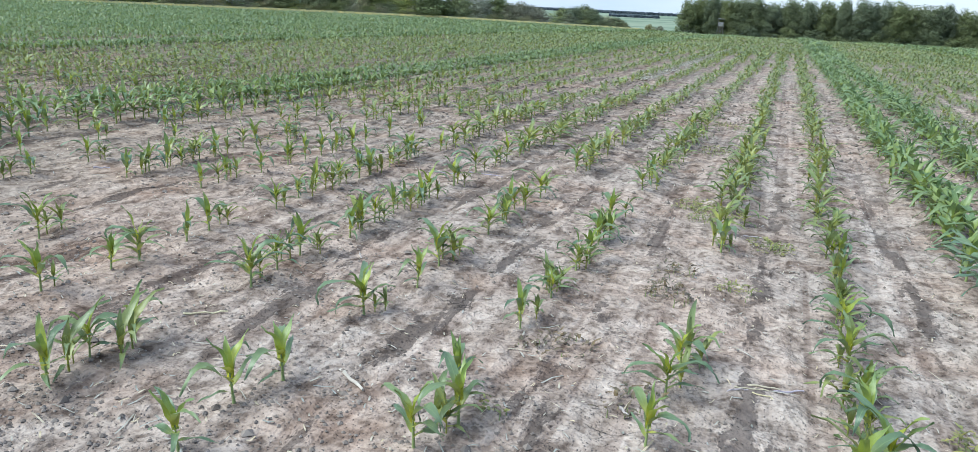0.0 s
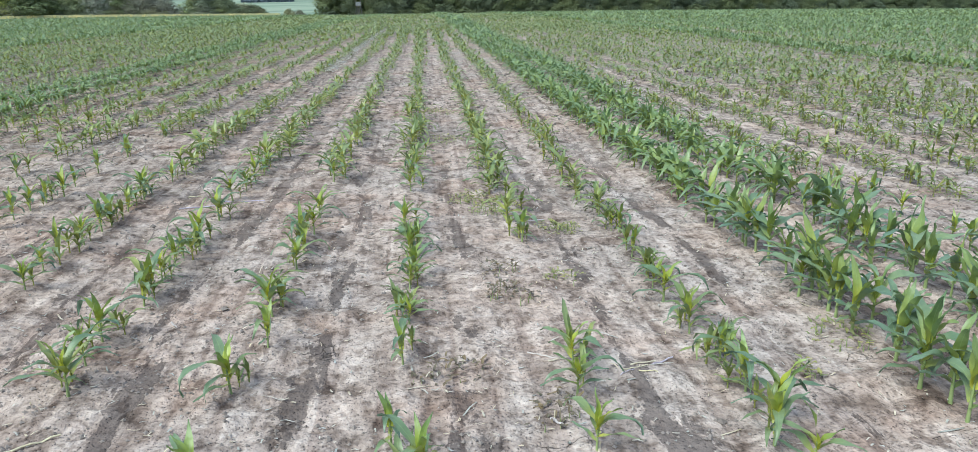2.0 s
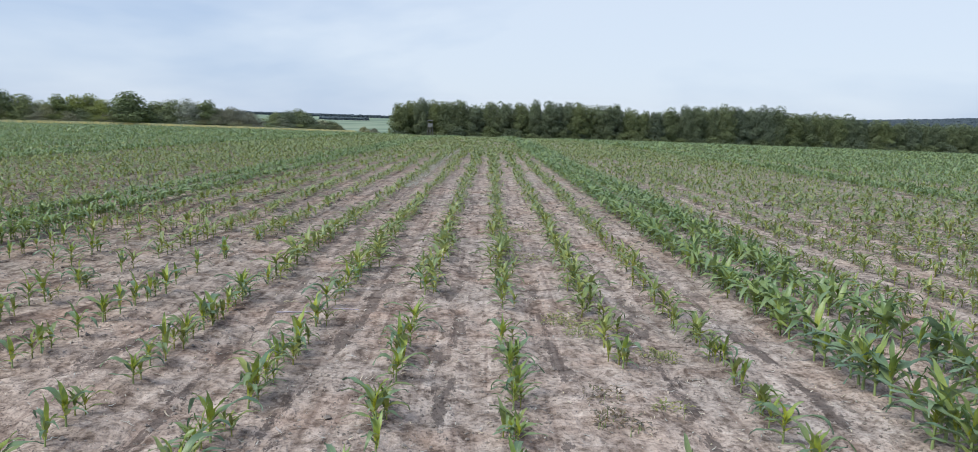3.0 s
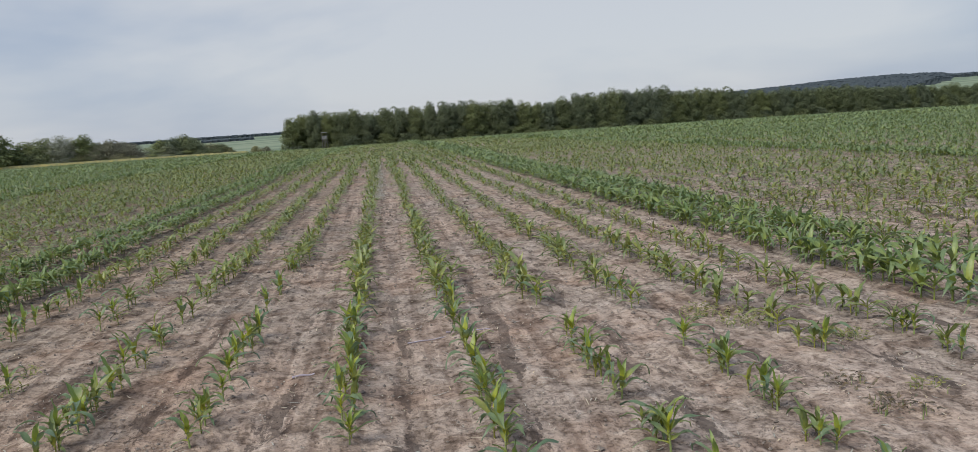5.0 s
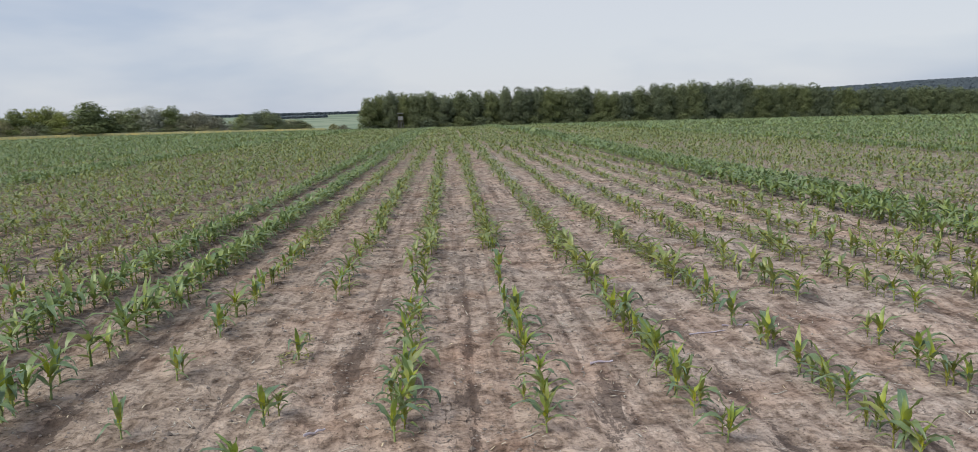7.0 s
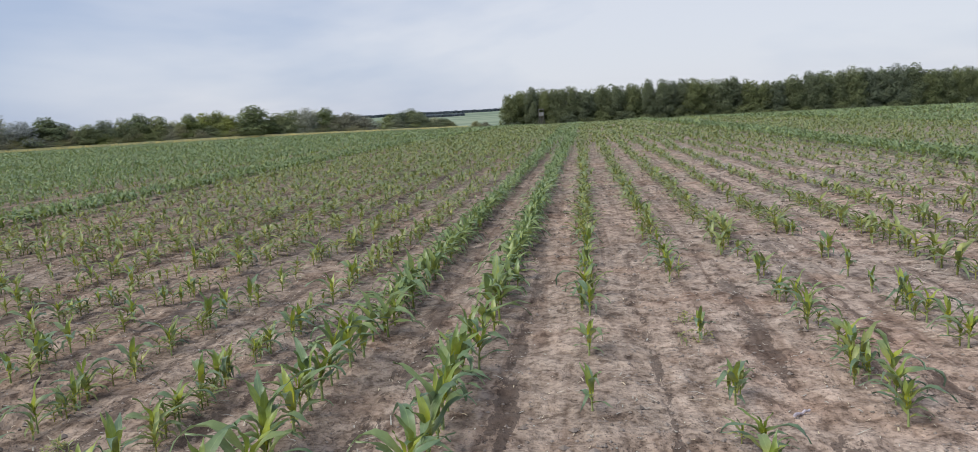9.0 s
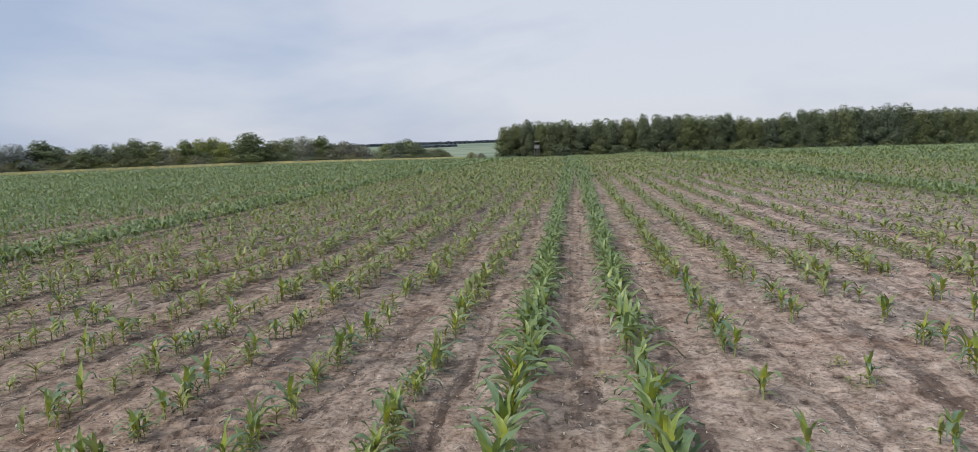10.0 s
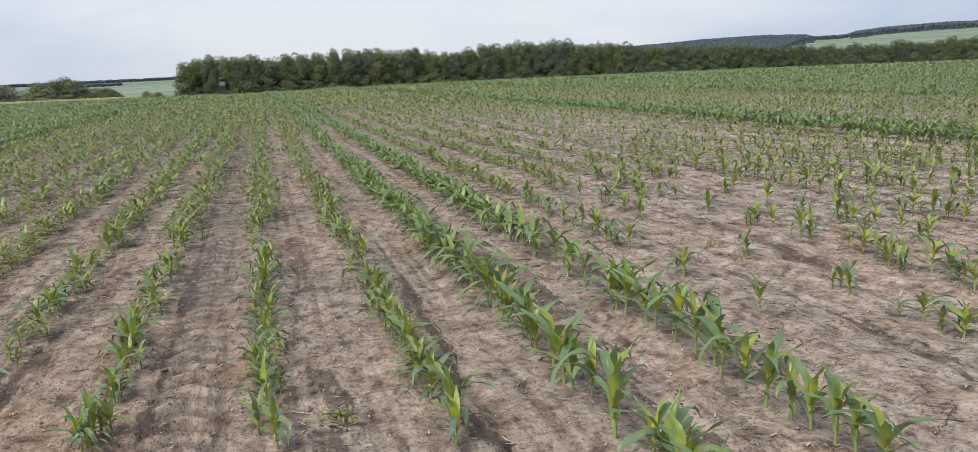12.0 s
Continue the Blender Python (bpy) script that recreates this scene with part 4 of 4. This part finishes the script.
# ---------------------------------------------------------------- hunting stand
def box(bm, a, b, m=None):
    """A box between two corners, turned by m."""
    r = bmesh.ops.create_cube(bm, size=1.0)
    for v in r["verts"]:
        v.co = Vector([(a[k] + b[k]) / 2 + v.co[k] * (b[k] - a[k]) for k in range(3)])
        if m:
            v.co = m @ v.co


def beam(bm, p, q, t):
    """A square beam from p to q."""
    p, q = Vector(p), Vector(q)
    m = Matrix.Translation((p + q) / 2) @ (q - p).to_track_quat("Z", "Y").to_matrix().to_4x4()
    h = (q - p).length / 2
    box(bm, (-t / 2, -t / 2, -h), (t / 2, t / 2, h), m)


def bm_part(name, bm, mat, parent, label=""):
    me = bpy.data.meshes.new(name)
    bm.to_mesh(me)
    bm.free()
    me.materials.append(mat)
    return part(name, me, parent, label)


def hunting_stand(x, y):
    root = new("hunting_stand")
    tagged(root, "weathered wooden hunting stand before the shelterbelt trees", "hunting stand")
    for sx, sy in ((-1, -1), (1, -1), (1, 1), (-1, 1)):
        bm = bmesh.new()
        beam(bm, (sx * 1.1, sy * 1.1, -0.3), (sx * 0.7, sy * 0.7, 3.2), 0.14)
        bm_part("leg", bm, OLD_WOOD, root)
    bm = bmesh.new()
    box(bm, (-0.95, -0.95, 3.15), (0.95, 0.95, 3.27))
    bm_part("platform", bm, OLD_WOOD, root)
    for k in range(4):
        a = Matrix.Rotation(k * math.pi / 2, 4, "Z")
        bm = bmesh.new()
        for j in range(5):
            box(bm, (-0.85, -0.87, 3.27 + j * 0.19), (0.85, -0.83, 3.44 + j * 0.19), a)
        bm_part("wall_panel", bm, PALE_WOOD, root, "pale board wall")
        bm = bmesh.new()
        beam(bm, a @ Vector((-0.83, -0.83, 3.27)), a @ Vector((-0.83, -0.83, 5.1)), 0.1)
        bm_part("corner_post", bm, OLD_WOOD, root)
        bm = bmesh.new()
        beam(bm, a @ Vector((-1.05, -1.05, 0.3)), a @ Vector((0.75, -0.75, 2.9)), 0.09)
        bm_part("brace", bm, OLD_WOOD, root)
    bm = bmesh.new()
    box(bm, (-0.98, -0.98, 5.05), (0.98, 0.98, 5.13), Matrix.Rotation(0.06, 4, "X"))
    bm_part("roof", bm, PALE_WOOD, root, "pale flat roof")
    bm = bmesh.new()
    for s in (-0.25, 0.25):
        beam(bm, (s, -1.7, -0.2), (s, -0.95, 3.3), 0.08)
    for k in range(9):
        t = (k + 1) / 10
        beam(bm, (-0.25, -1.7 + 0.75 * t, 3.5 * t - 0.2), (0.25, -1.7 + 0.75 * t, 3.5 * t - 0.2), 0.06)
    bm_part("ladder", bm, OLD_WOOD, root)
    root.matrix_basis = Matrix.Translation((x, y, float(land(x, y)))) @ Matrix.Diagonal((0.78, 0.78, 0.95, 1))


hunting_stand(-15.7, 205.6)


# ---------------------------------------------------------------- weeds, straw and clods on the soil
def weed_patch(x, y, wide, count, seed, dead=False):
    """A low weed with many small leaves on short branching stems."""
    rng = random.Random(seed)
    root = new("weed_patch")
    tagged(root, "withered brown weed lying flat on the soil" if dead else "low yellow-green weed growing flat on the soil", "weed", "weeds between the rows")
    pieces, stems = [], []
    for k in range(count):
        a, r = rng.uniform(0, 6.28), wide * rng.random() ** 0.6
        px, py, pz = r * math.cos(a), r * math.sin(a) * 0.7, rng.uniform(0.008, 0.07) * (1 - 0.5 * r / wide)
        v, f, u = leaf_ribbon(rng, rng.uniform(0.018, 0.045), rng.uniform(0.010, 0.024), rng.uniform(45, 95), rng.uniform(10, 60), rng.uniform(0, 6.28), 0.0, 3, 3)
        pieces.append((v + np.array([px, py, pz]), f, u))
        if k % 6 == 0:
            sv, sf, su = stalk_tube(max(pz, 0.02), 0.003, 4, 1)
            stems.append((sv + np.array([px, py, 0]), sf, su))
    v, f, u = joined(pieces)
    ob = part("foliage", mesh_from("foliage", v, f, [DEAD_WEED if dead else WEED], u), root)
    ob["kind"] = "stuff"
    v, f, u = joined(stems)
    part("stem", mesh_from("stem", v, f, [STALK], u), root)["kind"] = "stuff"
    root.matrix_basis = Matrix.Translation((x, y, float(height(x, y)))) @ Matrix.Rotation(rng.uniform(0, 6.28), 4, "Z")


for k, (x, y, wide, count) in enumerate((
        (0.44, 7.78, 0.17, 120), (0.62, 7.50, 0.20, 160), (0.96, 6.92, 0.11, 60), (0.19, 4.9, 0.14, 60), (1.05, 6.83, 0.10, 50),
        (0.58, 4.5, 0.12, 45), (0.51, 5.75, 0.10, 40), (1.67, 4.74, 0.07, 30), (0.15, 4.23, 0.05, 14), (1.98, 5.04, 0.16, 70),
        (0.91, 5.9, 0.06, 18), (0.82, 5.95, 0.06, 24), (0.52, 6.1, 0.13, 50), (0.56, 5.7, 0.12, 50), (-4.32, 7.95, 0.07, 26),
        (-4.29, 7.58, 0.12, 40), (-5.82, 7.64, 0.05, 14), (-7.33, 6.0, 0.08, 40), (-7.64, 11.5, 0.22, 90), (0.35, 10.4, 0.2, 90), (0.3, 12.5, 0.22, 90))):
    weed_patch(x, y, wide * 1.25, count, 900 + k, k in (3, 5, 6, 12, 13))


def dry_stick(x, y, length, turn, thick, seed):
    """A dry piece of last year's stalk lying on the soil."""
    rng = random.Random(seed)
    bm = bmesh.new()
    pts, rad = [], []
    for k in range(7):
        t = k / 6
        pts.append((length * (t - 0.5), rng.uniform(-0.02, 0.02) * length, thick * 0.8 + rng.uniform(0, 0.01)))
        rad.append(thick * (1.0 - 0.4 * t) * rng.uniform(0.85, 1.15))
    rings = []
    for p, r in zip(pts, rad):
        rings.append([bm.verts.new((p[0], p[1] + r * math.cos(k * math.pi / 3), p[2] + r * math.sin(k * math.pi / 3))) for k in range(6)])
    for a, b in zip(rings, rings[1:]):
        for k in range(6):
            bm.faces.new((a[k], a[(k + 1) % 6], b[(k + 1) % 6], b[k]))
    bm.faces.new(rings[0][::-1])
    bm.faces.new(rings[-1])
    me = bpy.data.meshes.new("dry_stick")
    bm.to_mesh(me)
    bm.free()
    me.materials.append(STRAW)
    ob = new("dry_stick", me)
    ob.matrix_basis = Matrix.Translation((x, y, float(height(x, y)) - 0.003)) @ Matrix.Rotation(turn, 4, "Z")
    return tagged(ob, "pale dry stalk stub lying on the soil", "stick", "dry stalks on the soil")


for k, (x, y, ln, turn, th) in enumerate((
        (-0.43, 4.26, 0.18, -0.55, 0.009), (-1.33, 4.52, 0.19, 0.6, 0.005), (0.57, 4.42, 0.07, -0.9, 0.006), (0.60, 5.0, 0.14, -0.6, 0.004),
        (0.68, 4.93, 0.13, 0.25, 0.004), (1.10, 4.9, 0.16, 0.5, 0.005), (-1.13, 5.53, 0.08, -0.9, 0.005), (-1.60, 7.75, 0.3, 0.2, 0.006),
        (-1.3, 7.88, 0.32, -0.1, 0.005), (-7.33, 5.96, 0.11, -0.8, 0.006), (0.88, 7.11, 0.12, 0.1, 0.006), (-1.75, 8.17, 0.12, 0.3, 0.005),
        (0.98, 4.84, 0.13, 0.25, 0.003), (1.03, 4.80, 0.10, -0.3, 0.003), (0.93, 4.80, 0.09, 0.6, 0.003), (1.02, 4.88, 0.12, 0.1, 0.004), (-3.99, 6.44, 0.12, 0.7, 0.008), (-2.42, 7.27, 0.14, 0.1, 0.008))):
    dry_stick(x, y, ln, turn, th, 700 + k)


def litter():
    """Short bits of straw and leaf strewn over the soil."""
    rng = np.random.default_rng(12)
    V, F, U = [], [], []
    for _ in range(9000):
        y = 3.4 + 11.0 * rng.random() ** 1.5
        x = rng.uniform(-3.0 - 2.5 - y * 0.85, 2.0 + y * 0.5)
        ln, w = rng.uniform(0.004, 0.020) * (3.0 if rng.random() < 0.1 else 1), rng.uniform(0.0012, 0.004)
        a = rng.uniform(0, math.pi)
        c, s = math.cos(a), math.sin(a)
        z = float(height(x, y)) + 0.004
        i = len(V)
        for t in (-1, 0, 1):
            lift = rng.uniform(0, 0.012)
            for q in (-1, 1):
                V.append((x + c * ln * t - s * w * q, y + s * ln * t + c * w * q, z + lift))
                U.append((0.5 + t * 0.5, 0.2 + 0.6 * (q > 0)))
        F += [(i, i + 1, i + 3, i + 2), (i + 2, i + 3, i + 5, i + 4)]
    # a windrow of straw left along one lane
    for _ in range(2600):
        y = rng.uniform(19.0, 47.0)
        x = -1.98 + rng.normal(0, 0.10)
        ln, w = rng.uniform(0.03, 0.11), rng.uniform(0.006, 0.016)
        a = rng.uniform(0, math.pi)
        c, s = math.cos(a), math.sin(a)
        z = float(height(x, y)) + 0.01
        i = len(V)
        for t in (-1, 0, 1):
            lift = rng.uniform(0, 0.03)
            for q in (-1, 1):
                V.append((x + c * ln * t - s * w * q, y + s * ln * t + c * w * q, z + lift))
                U.append((0.5 + t * 0.5, 0.2 + 0.6 * (q > 0)))
        F += [(i, i + 1, i + 3, i + 2), (i + 2, i + 3, i + 5, i + 4)]
    ob = new("straw_litter", mesh_from("straw_litter", V, F, [LITTER], U))
    return tagged(ob, "short pale straw bits strewn over the soil", "straw", kind="stuff")


def clods():
    """Small crumbs of earth."""
    rng = np.random.default_rng(13)
    bm = bmesh.new()
    for p in ((1, 0, 0), (0, 1, 0), (-1, 0, 0), (0, -1, 0), (0, 0, 1), (0, 0, -1)):
        bm.verts.new(p)
    bm.verts.ensure_lookup_table()
    for k in range(4):
        bm.faces.new([bm.verts[q] for q in (k, (k + 1) % 4, 4)])
        bm.faces.new([bm.verts[q] for q in ((k + 1) % 4, k, 5)])
    bm.verts.index_update()
    base = np.array([v.co[:] for v in bm.verts])
    faces = np.array([[v.index for v in f.verts] for f in bm.faces])
    bm.free()
    N = 30000
    y = 3.3 + 16.0 * rng.random(N) ** 1.7
    x = rng.uniform(0, 1, N) * (7.5 + y * 1.35) + (-5.5 - y * 0.85)
    keep = vnoise(x * 2.0, y * 1.2, 17) > 0.35
    x, y = x[keep], y[keep]
    r = rng.uniform(0.004, 0.012, len(x)) * np.where(rng.random(len(x)) < 0.07, 1.8, 1.0) * np.clip(y / 8.0, 1.0, 2.0)
    z = height(x, y) + r * 0.2
    jit = rng.uniform(0.65, 1.3, (len(x), len(base), 1))
    V = base[None] * jit * r[:, None, None] * np.array([1.1, 1.1, 0.75]) + np.stack([x, y, z], -1)[:, None]
    F = (faces[None] + (np.arange(len(x)) * len(base))[:, None, None]).reshape(-1, 3)
    ob = new("soil_clods", mesh_from("soil_clods", V.reshape(-1, 3), F, [CLOD], smooth=False))
    return tagged(ob, "small grey-brown crumbs of earth on the field", "clods", kind="stuff")


litter()
clods()
